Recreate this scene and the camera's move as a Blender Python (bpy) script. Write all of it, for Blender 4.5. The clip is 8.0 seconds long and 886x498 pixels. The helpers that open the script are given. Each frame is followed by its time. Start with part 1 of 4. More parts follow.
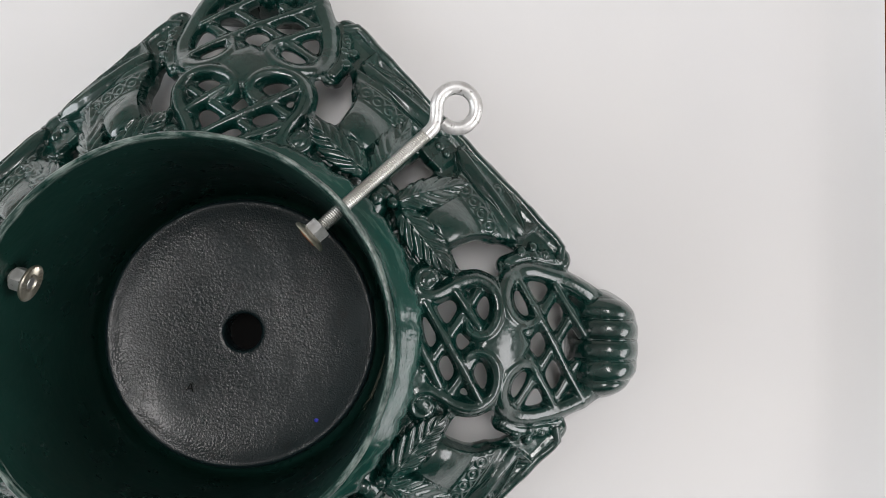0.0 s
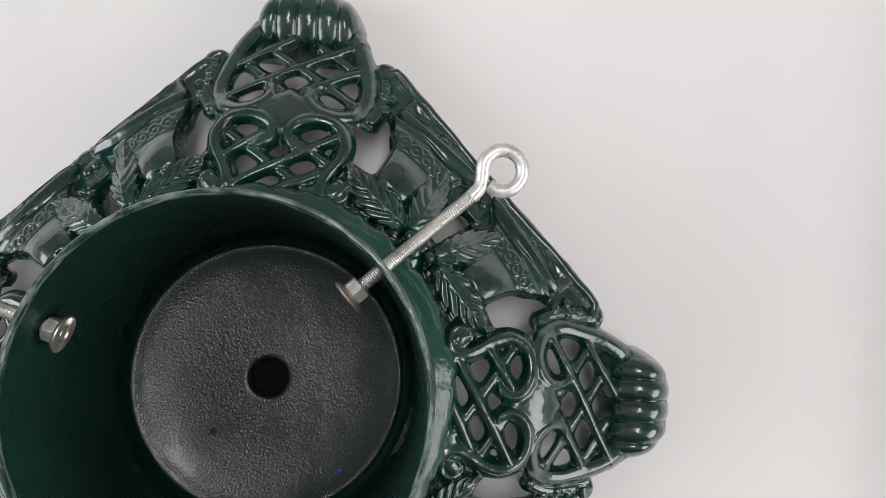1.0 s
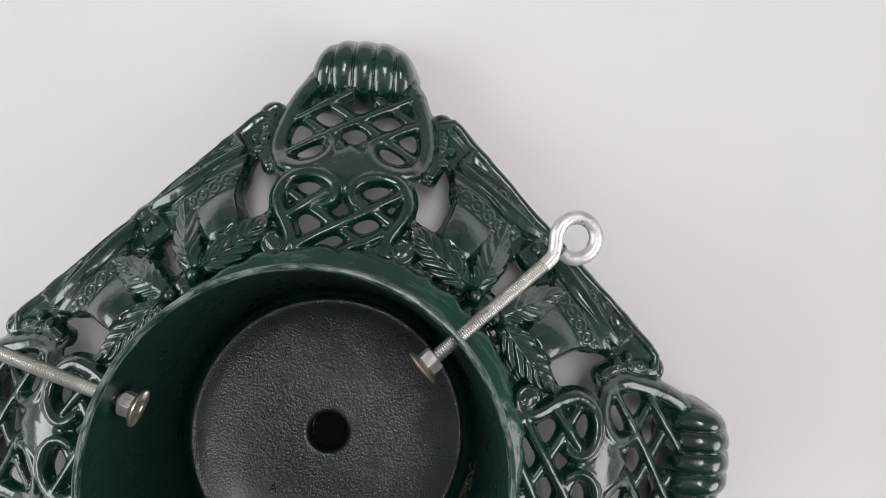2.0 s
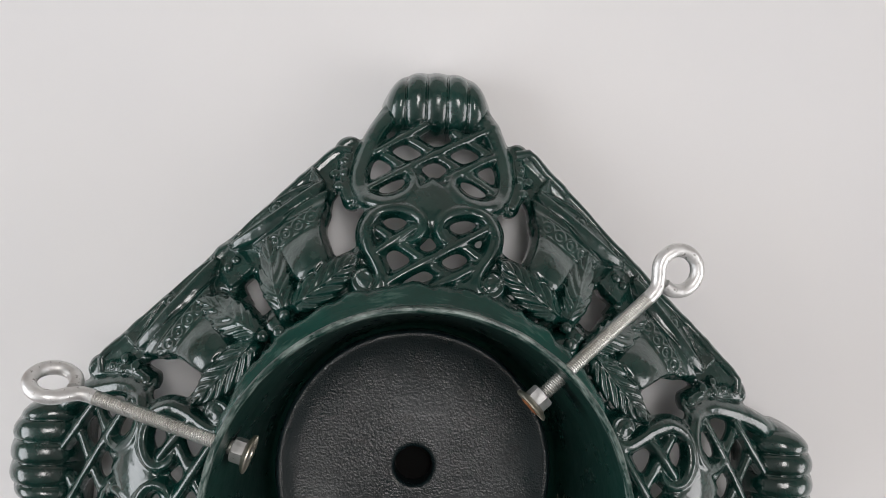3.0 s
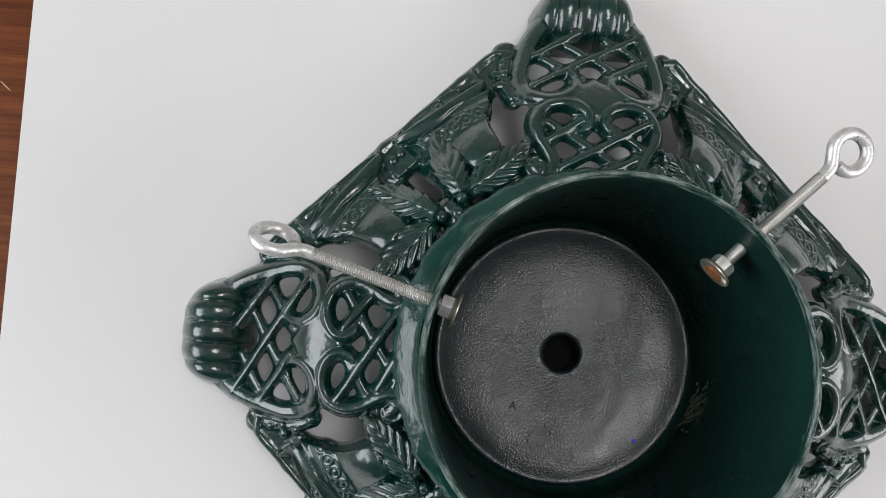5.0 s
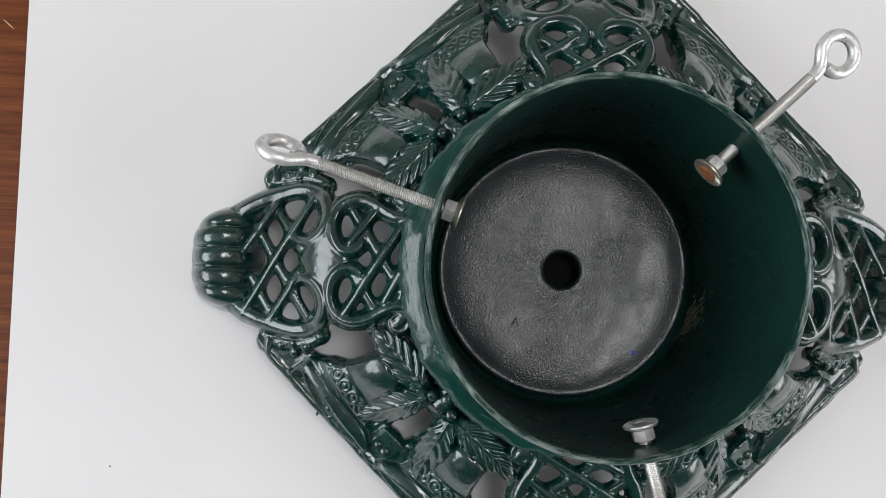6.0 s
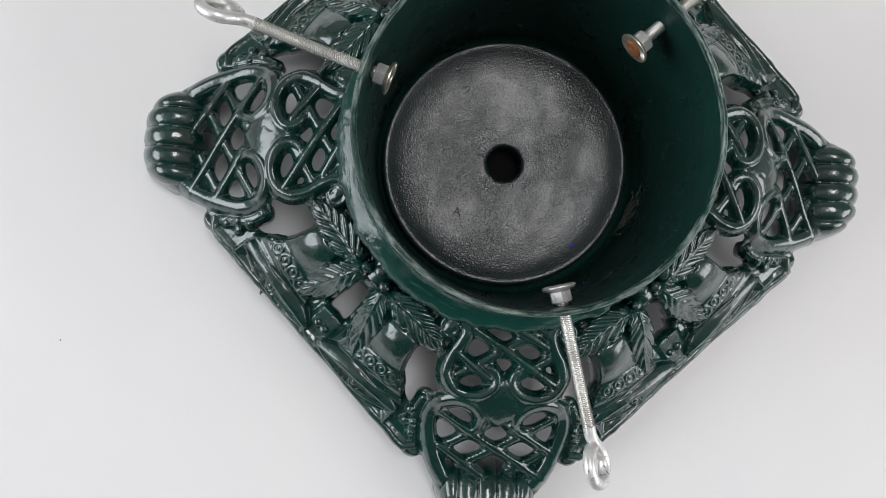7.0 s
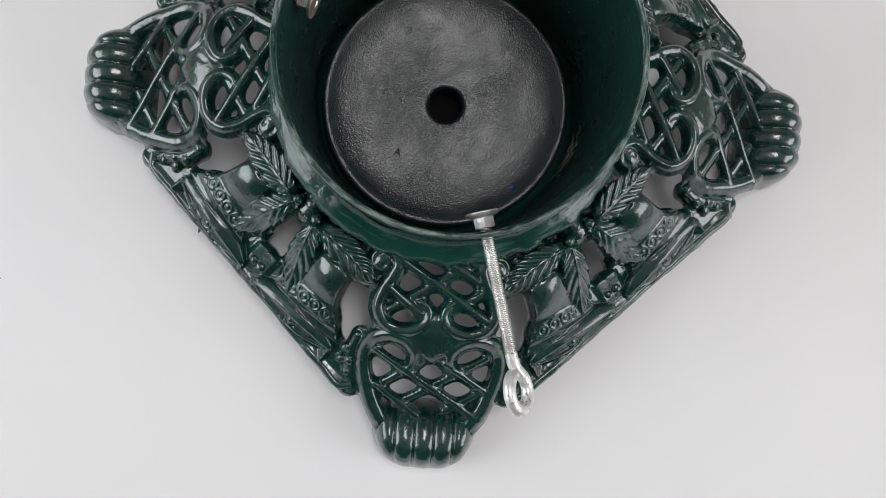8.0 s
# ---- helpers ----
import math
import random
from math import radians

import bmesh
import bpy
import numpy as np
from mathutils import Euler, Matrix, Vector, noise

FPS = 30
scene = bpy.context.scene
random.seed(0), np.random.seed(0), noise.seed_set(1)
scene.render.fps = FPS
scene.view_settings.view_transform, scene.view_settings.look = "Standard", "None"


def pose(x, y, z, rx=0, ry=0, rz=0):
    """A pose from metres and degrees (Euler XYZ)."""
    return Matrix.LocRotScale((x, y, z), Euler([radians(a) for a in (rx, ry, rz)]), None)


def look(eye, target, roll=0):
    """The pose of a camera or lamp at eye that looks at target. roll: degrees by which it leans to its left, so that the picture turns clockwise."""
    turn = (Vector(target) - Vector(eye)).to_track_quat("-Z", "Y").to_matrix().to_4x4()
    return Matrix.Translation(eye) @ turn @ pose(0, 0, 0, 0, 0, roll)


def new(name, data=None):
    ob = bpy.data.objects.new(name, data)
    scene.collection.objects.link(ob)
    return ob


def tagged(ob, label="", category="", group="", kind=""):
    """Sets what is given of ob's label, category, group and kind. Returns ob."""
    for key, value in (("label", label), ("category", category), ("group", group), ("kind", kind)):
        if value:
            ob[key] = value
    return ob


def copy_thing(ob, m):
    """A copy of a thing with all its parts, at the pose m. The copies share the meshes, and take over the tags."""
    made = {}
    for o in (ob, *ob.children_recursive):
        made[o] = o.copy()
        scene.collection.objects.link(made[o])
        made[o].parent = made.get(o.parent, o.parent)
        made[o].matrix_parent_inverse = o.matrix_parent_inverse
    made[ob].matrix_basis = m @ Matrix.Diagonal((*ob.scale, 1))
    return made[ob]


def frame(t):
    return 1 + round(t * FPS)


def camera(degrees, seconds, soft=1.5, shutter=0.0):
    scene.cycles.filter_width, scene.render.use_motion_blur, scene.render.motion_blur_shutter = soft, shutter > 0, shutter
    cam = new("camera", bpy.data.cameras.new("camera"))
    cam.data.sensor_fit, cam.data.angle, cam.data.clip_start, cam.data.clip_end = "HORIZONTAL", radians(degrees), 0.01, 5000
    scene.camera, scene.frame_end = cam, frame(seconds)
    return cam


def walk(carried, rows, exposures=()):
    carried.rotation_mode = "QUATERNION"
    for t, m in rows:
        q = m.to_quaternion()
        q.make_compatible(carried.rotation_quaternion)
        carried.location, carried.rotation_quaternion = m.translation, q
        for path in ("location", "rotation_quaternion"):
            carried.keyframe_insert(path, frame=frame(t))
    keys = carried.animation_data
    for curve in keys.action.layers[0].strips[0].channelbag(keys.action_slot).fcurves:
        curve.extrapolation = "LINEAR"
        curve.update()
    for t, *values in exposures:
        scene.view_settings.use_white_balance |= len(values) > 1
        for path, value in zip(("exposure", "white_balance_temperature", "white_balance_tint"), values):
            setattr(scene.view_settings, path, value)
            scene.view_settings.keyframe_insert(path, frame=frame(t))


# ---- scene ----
cam = camera(58.5, 8.0, soft=0.6)
# seconds, place of the eye in metres, turn in degrees (nought looks straight down)
PATH = [
    (0, 0.0949, 0.0182, 0.4869, 4.18, -2.37, 2.04),
    (0.5, 0.0876, 0.0319, 0.4832, 4.20, -2.39, 3.00),
    (1, 0.0753, 0.0446, 0.4810, 4.39, -2.48, 4.38),
    (1.5, 0.0622, 0.0580, 0.4790, 4.48, -2.18, 4.66),
    (1.7, 0.0549, 0.0652, 0.4791, 4.09, -2.02, 4.55),
    (2.8, 0.0050, 0.0889, 0.4805, 4.07, -2.10, 2.52),
    (3, -0.0064, 0.0861, 0.4794, 4.66, -2.29, 2.45),
    (3.5, -0.0385, 0.0838, 0.4826, 4.56, -2.91, 2.87),
    (4, -0.0667, 0.0667, 0.4855, 4.40, -2.94, 3.43),
    (4.5, -0.0878, 0.0470, 0.4923, 4.07, -3.09, 3.48),
    (4.7, -0.0925, 0.0375, 0.4943, 4.01, -2.79, 3.76),
    (5.8, -0.1006, -0.0050, 0.5040, 3.07, -2.66, 2.43),
    (6, -0.0986, -0.0120, 0.5063, 2.56, -2.88, 2.13),
    (6.5, -0.0858, -0.0444, 0.5111, 2.17, -2.55, 2.82),
    (7, -0.0592, -0.0726, 0.5192, 1.67, -2.77, 4.00),
    (7.5, -0.0364, -0.0931, 0.5193, 1.86, -2.72, 4.88),
    (8, -0.0180, -0.1061, 0.5189, 1.58, -2.71, 4.54),
]
walk(cam, [(t, pose(x, y, z, rx, ry, rz)) for t, x, y, z, rx, ry, rz in PATH],
     [(0.0, 0.06, 7060, 17), (1.5, 0.05, 7110, 18), (3.5, -0.12, 7110, 18), (4.5, -0.06, 7010, 17), (6.0, 0.02, 6920, 16), (6.5, 0.05, 6900, 16), (7.0, 0.02, 6900, 16), (7.5, 0.0, 6920, 16), (8.0, -0.06, 6940, 16)])

# ---- light ----
world = bpy.data.worlds.new("daylight")
scene.world = world
world.use_nodes = True
wn = world.node_tree.nodes
sky = wn.new("ShaderNodeTexSky")
sky.sky_type = "NISHITA"
sky.sun_disc = False
sky.sun_elevation, sky.sun_rotation = radians(35), radians(200)
wn["Background"].inputs["Strength"].default_value = 0.1
world.node_tree.links.new(sky.outputs["Color"], wn["Background"].inputs["Color"])


def window_light(name, place, target, width, height, power, colour):
    """Daylight that comes in through a window's opening."""
    data = bpy.data.lights.new(name, "AREA")
    data.shape, data.size, data.size_y = "RECTANGLE", width, height
    data.energy, data.color = power, colour
    ob = new(name, data)
    ob.matrix_world = look(place, target)
    return ob


window_light("window_light_west", (-1.79, -0.30, 1.02), (0, -0.12, 1.40), 1.55, 1.42, 36.5, (0.86, 0.95, 1.0))
window_light("window_light_east", (1.99, -0.60, 1.02), (0, -0.38, 1.40), 1.55, 1.42, 32.5, (0.92, 0.97, 1.0))
window_light("ceiling_lamp_glow", (0.17, 0.22, 1.735), (0.17, 0.22, 0), 0.36, 0.76, 10, (0.92, 0.97, 1.0))


# ---- materials ----
def material(name, base, rough=0.5, metal=0.0, spec=0.5):
    m = bpy.data.materials.new(name)
    m.use_nodes = True
    b = m.node_tree.nodes["Principled BSDF"]
    b.inputs["Base Color"].default_value = (*base, 1)
    b.inputs["Roughness"].default_value = rough
    b.inputs["Metallic"].default_value = metal
    b.inputs["Specular IOR Level"].default_value = spec
    return m, m.node_tree.nodes, m.node_tree.links, b


def coords(n, l, scale=(1, 1, 1)):
    c, mp = n.new("ShaderNodeTexCoord"), n.new("ShaderNodeMapping")
    mp.inputs["Scale"].default_value = scale
    l.new(c.outputs["Object"], mp.inputs["Vector"])
    return mp.outputs["Vector"]


def round_axis(n, l, scale=(1, 1, 1)):
    """Coordinates that run round the pot's axis: along the circumference, outwards and up."""
    c, parts, angle, reach, arc, out = n.new("ShaderNodeTexCoord"), n.new("ShaderNodeSeparateXYZ"), n.new("ShaderNodeMath"), n.new("ShaderNodeVectorMath"), n.new("ShaderNodeMath"), n.new("ShaderNodeCombineXYZ")
    l.new(c.outputs["Object"], parts.inputs[0])
    angle.operation, arc.operation, reach.operation = "ARCTAN2", "MULTIPLY", "LENGTH"
    l.new(parts.outputs["Y"], angle.inputs[0])
    l.new(parts.outputs["X"], angle.inputs[1])
    l.new(angle.outputs[0], arc.inputs[0])
    arc.inputs[1].default_value = 0.09
    l.new(c.outputs["Object"], reach.inputs[0])
    l.new(arc.outputs[0], out.inputs["X"])
    l.new(reach.outputs["Value"], out.inputs["Y"])
    l.new(parts.outputs["Z"], out.inputs["Z"])
    mp = n.new("ShaderNodeMapping")
    mp.inputs["Scale"].default_value = scale
    l.new(out.outputs[0], mp.inputs["Vector"])
    return mp.outputs["Vector"]


def noise_tex(n, l, vec, scale, detail=3.0, rough=0.55):
    t = n.new("ShaderNodeTexNoise")
    t.inputs["Scale"].default_value, t.inputs["Detail"].default_value = scale, detail
    t.inputs["Roughness"].default_value = rough
    l.new(vec, t.inputs["Vector"])
    return t.outputs["Fac"]


def ramp(n, l, fac, stops):
    r = n.new("ShaderNodeValToRGB")
    e = r.color_ramp.elements
    while len(e) < len(stops):
        e.new(0.5)
    for k, (at, c) in zip(e, stops):
        k.position = at
        k.color = (*c, 1) if len(c) == 3 else c
    l.new(fac, r.inputs["Fac"])
    return r.outputs["Color"]


def grey(v):
    return (v, v, v)


def bump(n, l, b, height, strength, distance, before=None):
    k = n.new("ShaderNodeBump")
    k.inputs["Strength"].default_value, k.inputs["Distance"].default_value = strength, distance
    l.new(height, k.inputs["Height"])
    if before is not None:
        l.new(before, k.inputs["Normal"])
    l.new(k.outputs["Normal"], b.inputs["Normal"])
    return k.outputs["Normal"]


def mix(n, l, fac, a, c):
    k = n.new("ShaderNodeMix")
    k.data_type = "RGBA"
    l.new(fac, k.inputs[0])
    l.new(a, k.inputs[6])
    l.new(c, k.inputs[7])
    return k.outputs[2]


def rgb(n, c):
    k = n.new("ShaderNodeRGB")
    k.outputs[0].default_value = (*c, 1)
    return k.outputs[0]


def make_enamel():
    """Glossy dark green enamel poured over a rough casting, with thin worn flecks."""
    m, n, l, b = material("green_enamel", (0.005, 0.026, 0.021), 0.16, 0, 0.55)
    v = coords(n, l)
    tone = ramp(n, l, noise_tex(n, l, v, 38, 4), [(0.3, (0.0012, 0.0210, 0.0165)), (0.72, (0.0022, 0.0405, 0.0320))])
    b.inputs["Coat Weight"].default_value, b.inputs["Coat Roughness"].default_value, b.inputs["Coat IOR"].default_value = 0.68, 0.135, 1.60
    fleck = ramp(n, l, noise_tex(n, l, v, 620, 3, 0.7), [(0.735, grey(0)), (0.78, grey(1))])
    l.new(mix(n, l, fleck, tone, rgb(n, (0.10, 0.15, 0.13))), b.inputs["Base Color"])
    l.new(ramp(n, l, noise_tex(n, l, v, 90, 4), [(0.3, grey(0.17)), (0.75, grey(0.34))]), b.inputs["Roughness"])
    first = bump(n, l, b, noise_tex(n, l, v, 90, 2), 0.32, 0.0022)
    bump(n, l, b, noise_tex(n, l, v, 300, 3), 0.30, 0.0007, first)
    l.new(first, b.inputs["Coat Normal"])
    return m


def make_collar_enamel():
    """The stand's green enamel, toned lighter to paint light on the collar, with long pale scuffs round it."""
    m, n, l, b = material("scuffed_collar_enamel", (0.002, 0.03, 0.023), 0.2, 0, 0.6)
    v = coords(n, l)
    tone = ramp(n, l, noise_tex(n, l, v, 38, 4), [(0.3, (0.0023, 0.0340, 0.0265)), (0.72, (0.0038, 0.0600, 0.0470))])
    streaks = round_axis(n, l, (0.12, 1, 1))
    scuff = ramp(n, l, noise_tex(n, l, streaks, 420, 5, 0.65), [(0.54, grey(0)), (0.74, grey(0.75))])
    l.new(mix(n, l, scuff, tone, rgb(n, (0.075, 0.160, 0.135))), b.inputs["Base Color"])
    l.new(ramp(n, l, noise_tex(n, l, v, 120, 4), [(0.3, grey(0.10)), (0.7, grey(0.24))]), b.inputs["Roughness"])
    first = bump(n, l, b, noise_tex(n, l, v, 62, 3), 0.35, 0.0028)
    bump(n, l, b, noise_tex(n, l, streaks, 420, 4, 0.6), 0.5, 0.0013, first)
    return m


def make_rim_enamel():
    """The same paint on the pot's rim, scuffed to dull metal along the edge."""
    m, n, l, b = material("worn_rim", (0.03, 0.08, 0.066), 0.4)
    v, streaks = coords(n, l), round_axis(n, l, (0.22, 1, 1))
    wear = ramp(n, l, noise_tex(n, l, streaks, 330, 6, 0.68), [(0.46, grey(0)), (0.66, grey(1))])
    l.new(mix(n, l, wear, rgb(n, (0.006, 0.036, 0.028)), rgb(n, (0.22, 0.28, 0.255))), b.inputs["Base Color"])
    l.new(ramp(n, l, noise_tex(n, l, v, 180, 4), [(0.3, grey(0.20)), (0.7, grey(0.45))]), b.inputs["Roughness"])
    bump(n, l, b, noise_tex(n, l, streaks, 500, 4), 0.4, 0.0007)
    return m


def make_wall_enamel():
    """Smooth inside wall of the pot, semi-matt dark green with dust."""
    m, n, l, b = material("inner_wall_enamel", (0.006, 0.032, 0.025), 0.42, 0, 0.3)
    v = coords(n, l)
    tone = ramp(n, l, noise_tex(n, l, v, 18, 4), [(0.3, (0.0044, 0.0270, 0.0205)), (0.75, (0.0074, 0.043, 0.0335))])
    dust = ramp(n, l, noise_tex(n, l, v, 480, 2, 0.6), [(0.76, grey(0)), (0.80, grey(1))])
    l.new(mix(n, l, dust, tone, rgb(n, (0.06, 0.085, 0.07))), b.inputs["Base Color"])
    l.new(ramp(n, l, noise_tex(n, l, v, 60, 3), [(0.3, grey(0.24)), (0.7, grey(0.38))]), b.inputs["Roughness"])
    bump(n, l, b, noise_tex(n, l, v, 150, 3), 0.25, 0.0010)
    return m


def make_floor_enamel():
    """Pot floor: black-green paint on a pebbly sand casting."""
    m, n, l, b = material("pebbled_floor_enamel", (0.012, 0.02, 0.02), 0.40, 0, 0.28)
    v = coords(n, l)
    tone = ramp(n, l, noise_tex(n, l, v, 26, 5), [(0.3, (0.0070, 0.0175, 0.0195)), (0.7, (0.0120, 0.0250, 0.0280))])
    stain = ramp(n, l, noise_tex(n, l, v, 62, 3), [(0.60, grey(0)), (0.74, grey(0.6))])
    l.new(mix(n, l, stain, tone, rgb(n, (0.008, 0.011, 0.010))), b.inputs["Base Color"])
    l.new(ramp(n, l, noise_tex(n, l, v, 40, 4), [(0.35, grey(0.25)), (0.65, grey(0.38))]), b.inputs["Roughness"])
    # worn patches lie smoother than the pebbled ground
    worn = ramp(n, l, noise_tex(n, l, v, 34, 4, 0.6), [(0.42, grey(1)), (0.64, grey(0.4))])
    grain = n.new("ShaderNodeMath")
    grain.operation = "MULTIPLY"
    l.new(noise_tex(n, l, v, 980, 1.2, 0.45), grain.inputs[0])
    l.new(worn, grain.inputs[1])
    first = bump(n, l, b, noise_tex(n, l, v, 60, 3), 0.22, 0.0014)
    last = bump(n, l, b, grain.outputs[0], 0.50, 0.00075, first)
    b.inputs["Coat Weight"].default_value, b.inputs["Coat Roughness"].default_value = 0.42, 0.16
    l.new(last, b.inputs["Coat Normal"])
    return m


def make_zinc():
    m, n, l, b = material("zinc_plate", (0.62, 0.63, 0.62), 0.42, 0.65)
    v = coords(n, l)
    tone = ramp(n, l, noise_tex(n, l, v, 130, 4), [(0.3, (0.60, 0.60, 0.585)), (0.7, (0.84, 0.845, 0.84))])
    grime = ramp(n, l, noise_tex(n, l, v, 330, 4, 0.7), [(0.60, grey(0)), (0.68, grey(0.9))])
    l.new(mix(n, l, grime, tone, rgb(n, (0.16, 0.15, 0.13))), b.inputs["Base Color"])
    l.new(ramp(n, l, noise_tex(n, l, v, 240, 3), [(0.3, grey(0.28)), (0.7, grey(0.55))]), b.inputs["Roughness"])
    bump(n, l, b, noise_tex(n, l, v, 500, 3), 0.25, 0.0006)
    return m


def make_thread():
    """Zinc thread, dulled by grease in the grooves."""
    m, n, l, b = material("zinc_thread", (0.6, 0.6, 0.57), 0.36, 0.9)
    v = coords(n, l)
    l.new(ramp(n, l, noise_tex(n, l, v, 70, 4), [(0.3, (0.66, 0.65, 0.62)), (0.7, (0.92, 0.92, 0.90))]), b.inputs["Base Color"])
    return m


def make_brass_zinc():
    m, n, l, b = material("yellowed_zinc", (0.6, 0.55, 0.42), 0.36, 0.85)
    v = coords(n, l)
    l.new(ramp(n, l, noise_tex(n, l, v, 160, 4), [(0.3, (0.44, 0.40, 0.31)), (0.7, (0.72, 0.69, 0.60))]), b.inputs["Base Color"])
    return m


def make_rust():
    m, n, l, b = material("rust", (0.3, 0.1, 0.03), 0.85)
    v = coords(n, l)
    l.new(ramp(n, l, noise_tex(n, l, v, 420, 4), [(0.3, (0.14, 0.045, 0.018)), (0.7, (0.42, 0.15, 0.05))]), b.inputs["Base Color"])
    bump(n, l, b, noise_tex(n, l, v, 600, 4), 0.8, 0.001)
    return m


def make_paper():
    m, n, l, b = material("white_paper", (0.80, 0.80, 0.80), 0.55, 0, 0.3)
    v = coords(n, l)
    l.new(ramp(n, l, noise_tex(n, l, v, 5, 3), [(0.3, (0.785, 0.785, 0.79)), (0.7, (0.82, 0.815, 0.81))]), b.inputs["Base Color"])
    first = bump(n, l, b, noise_tex(n, l, v, 7, 2), 0.25, 0.006)
    bump(n, l, b, noise_tex(n, l, v, 900, 3), 0.06, 0.0004, first)
    return m


def make_wood():
    """Varnished red-brown wood, grain along x."""
    m, n, l, b = material("varnished_wood", (0.28, 0.1, 0.035), 0.36, 0, 0.35)
    v = coords(n, l, (1.0, 14.0, 4.0))
    g = noise_tex(n, l, v, 9, 7, 0.65)
    tone = ramp(n, l, g, [(0.28, (0.075, 0.017, 0.005)), (0.5, (0.175, 0.046, 0.012)), (0.74, (0.29, 0.092, 0.026))])
    fine = ramp(n, l, noise_tex(n, l, coords(n, l, (2.0, 60.0, 8.0)), 14, 4), [(0.35, grey(0.55)), (0.65, grey(1))])
    k = n.new("ShaderNodeMix")
    k.data_type, k.blend_type = "RGBA", "MULTIPLY"
    k.inputs[0].default_value = 0.7
    l.new(tone, k.inputs[6])
    l.new(fine, k.inputs[7])
    l.new(k.outputs[2], b.inputs["Base Color"])
    bump(n, l, b, g, 0.15, 0.001)
    return m


def make_plaster(name, base):
    m, n, l, b = material(name, base, 0.9)
    v = coords(n, l)
    l.new(ramp(n, l, noise_tex(n, l, v, 3, 4), [(0.3, tuple(c * 0.93 for c in base)), (0.7, base)]), b.inputs["Base Color"])
    bump(n, l, b, noise_tex(n, l, v, 160, 3), 0.2, 0.002)
    return m


ENAMEL, COLLAR, RIM, INWALL, POTFLOOR = make_enamel(), make_collar_enamel(), make_rim_enamel(), make_wall_enamel(), make_floor_enamel()
ZINC, THREAD, YELLOW, RUST = make_zinc(), make_thread(), make_brass_zinc(), make_rust()
PAPER, WOOD = make_paper(), make_wood()
DARKWALL = make_plaster("dark_wall", (0.07, 0.06, 0.055))
PLASTER, CEILING, BOARDS = make_plaster("wall_plaster", (0.56, 0.545, 0.52)), make_plaster("ceiling_paint", (0.36, 0.36, 0.355)), make_plaster("floor_covering", (0.20, 0.14, 0.10))
BLUE, _n, _l, _b = material("blue_speck", (0.05, 0.06, 0.75), 0.4)
DIFFUSER, _n, _l, _b = material("lamp_diffuser", (0.8, 0.8, 0.8), 0.6)
SPLASH, _n, _l, _b = material("dried_splash", (0.105, 0.115, 0.085), 0.8)
SCRATCH, _n, _l, _b = material("bare_wood_scratch", (0.50, 0.33, 0.20), 0.7)
MARK, _n, _l, _b = material("cast_mark", (0.003, 0.005, 0.005), 0.7, 0, 0.15)
HOLE_SHADE, _n, _l, _b = material("hole_shade", (0.006, 0.006, 0.006), 0.9, 0, 0.1)


# ---- mesh helpers ----
CAST = [ENAMEL, COLLAR]  # sand castings, uneven all over


def part(name, bm, mat, parent=None, label="", smooth=True, sharp=40):
    if mat in CAST:
        for v in bm.verts:
            v.co += 0.0008 * noise.noise_vector(v.co * 68) + 0.00045 * noise.noise_vector(v.co * 210)
    bmesh.ops.recalc_face_normals(bm, faces=bm.faces)
    for f in bm.faces:
        f.smooth = smooth
    if smooth:
        for e in bm.edges:
            if len(e.link_faces) == 2 and e.calc_face_angle(0) > radians(sharp):
                e.smooth = False
    me = bpy.data.meshes.new(name)
    bm.to_mesh(me)
    bm.free()
    me.materials.append(mat)
    ob = new(name, me)
    ob.parent = parent
    return tagged(ob, label)


def box(bm, x0, x1, y0, y1, z0, z1):
    vs = [bm.verts.new((x, y, z)) for z in (z0, z1) for y in (y0, y1) for x in (x0, x1)]
    for q in ((0, 2, 3, 1), (4, 5, 7, 6), (0, 1, 5, 4), (1, 3, 7, 5), (3, 2, 6, 7), (2, 0, 4, 6)):
        bm.faces.new([vs[i] for i in q])


def spline(points, steps=8):
    """Catmull-Rom through points of any dimension."""
    p = [np.array(q, float) for q in points]
    p = [2 * p[0] - p[1], *p, 2 * p[-1] - p[-2]]
    out = []
    for a, b, c, d in zip(p, p[1:], p[2:], p[3:]):
        for k in range(steps):
            t = k / steps
            out.append(0.5 * (2 * b + (c - a) * t + (2 * a - 5 * b + 4 * c - d) * t * t + (3 * b - a - 3 * c + d) * t**3))
    return out + [p[-2]]


def skin(bm, rings, closed=False, caps=True):
    """Faces between rings of points with the same count; closed: each ring is a loop."""
    rows = [[bm.verts.new(p) for p in ring] for ring in rings]
    n = len(rows[0])
    for a, b in zip(rows, rows[1:]):
        for i in range(n if closed else n - 1):
            j = (i + 1) % n
            bm.faces.new((a[i], a[j], b[j], b[i]))
    if caps and closed:
        bm.faces.new(rows[0])
        bm.faces.new(rows[-1])
    return rows


def lathe(bm, profile, segments=96, wobble=0.0):
    """Turns a closed loop of (radius, z) round the z axis."""
    rows = []
    for s in range(segments):
        a = 2 * math.pi * s / segments
        w = wobble * (noise.noise((3 * math.cos(a), 3 * math.sin(a), 0.3)))
        rows.append([bm.verts.new(((r + w) * math.cos(a), (r + w) * math.sin(a), z)) for r, z in profile])
    n = len(profile)
    for s in range(segments):
        a, b = rows[s], rows[(s + 1) % segments]
        for i in range(n):
            j = (i + 1) % n
            bm.faces.new((a[i], a[j], b[j], b[i]))


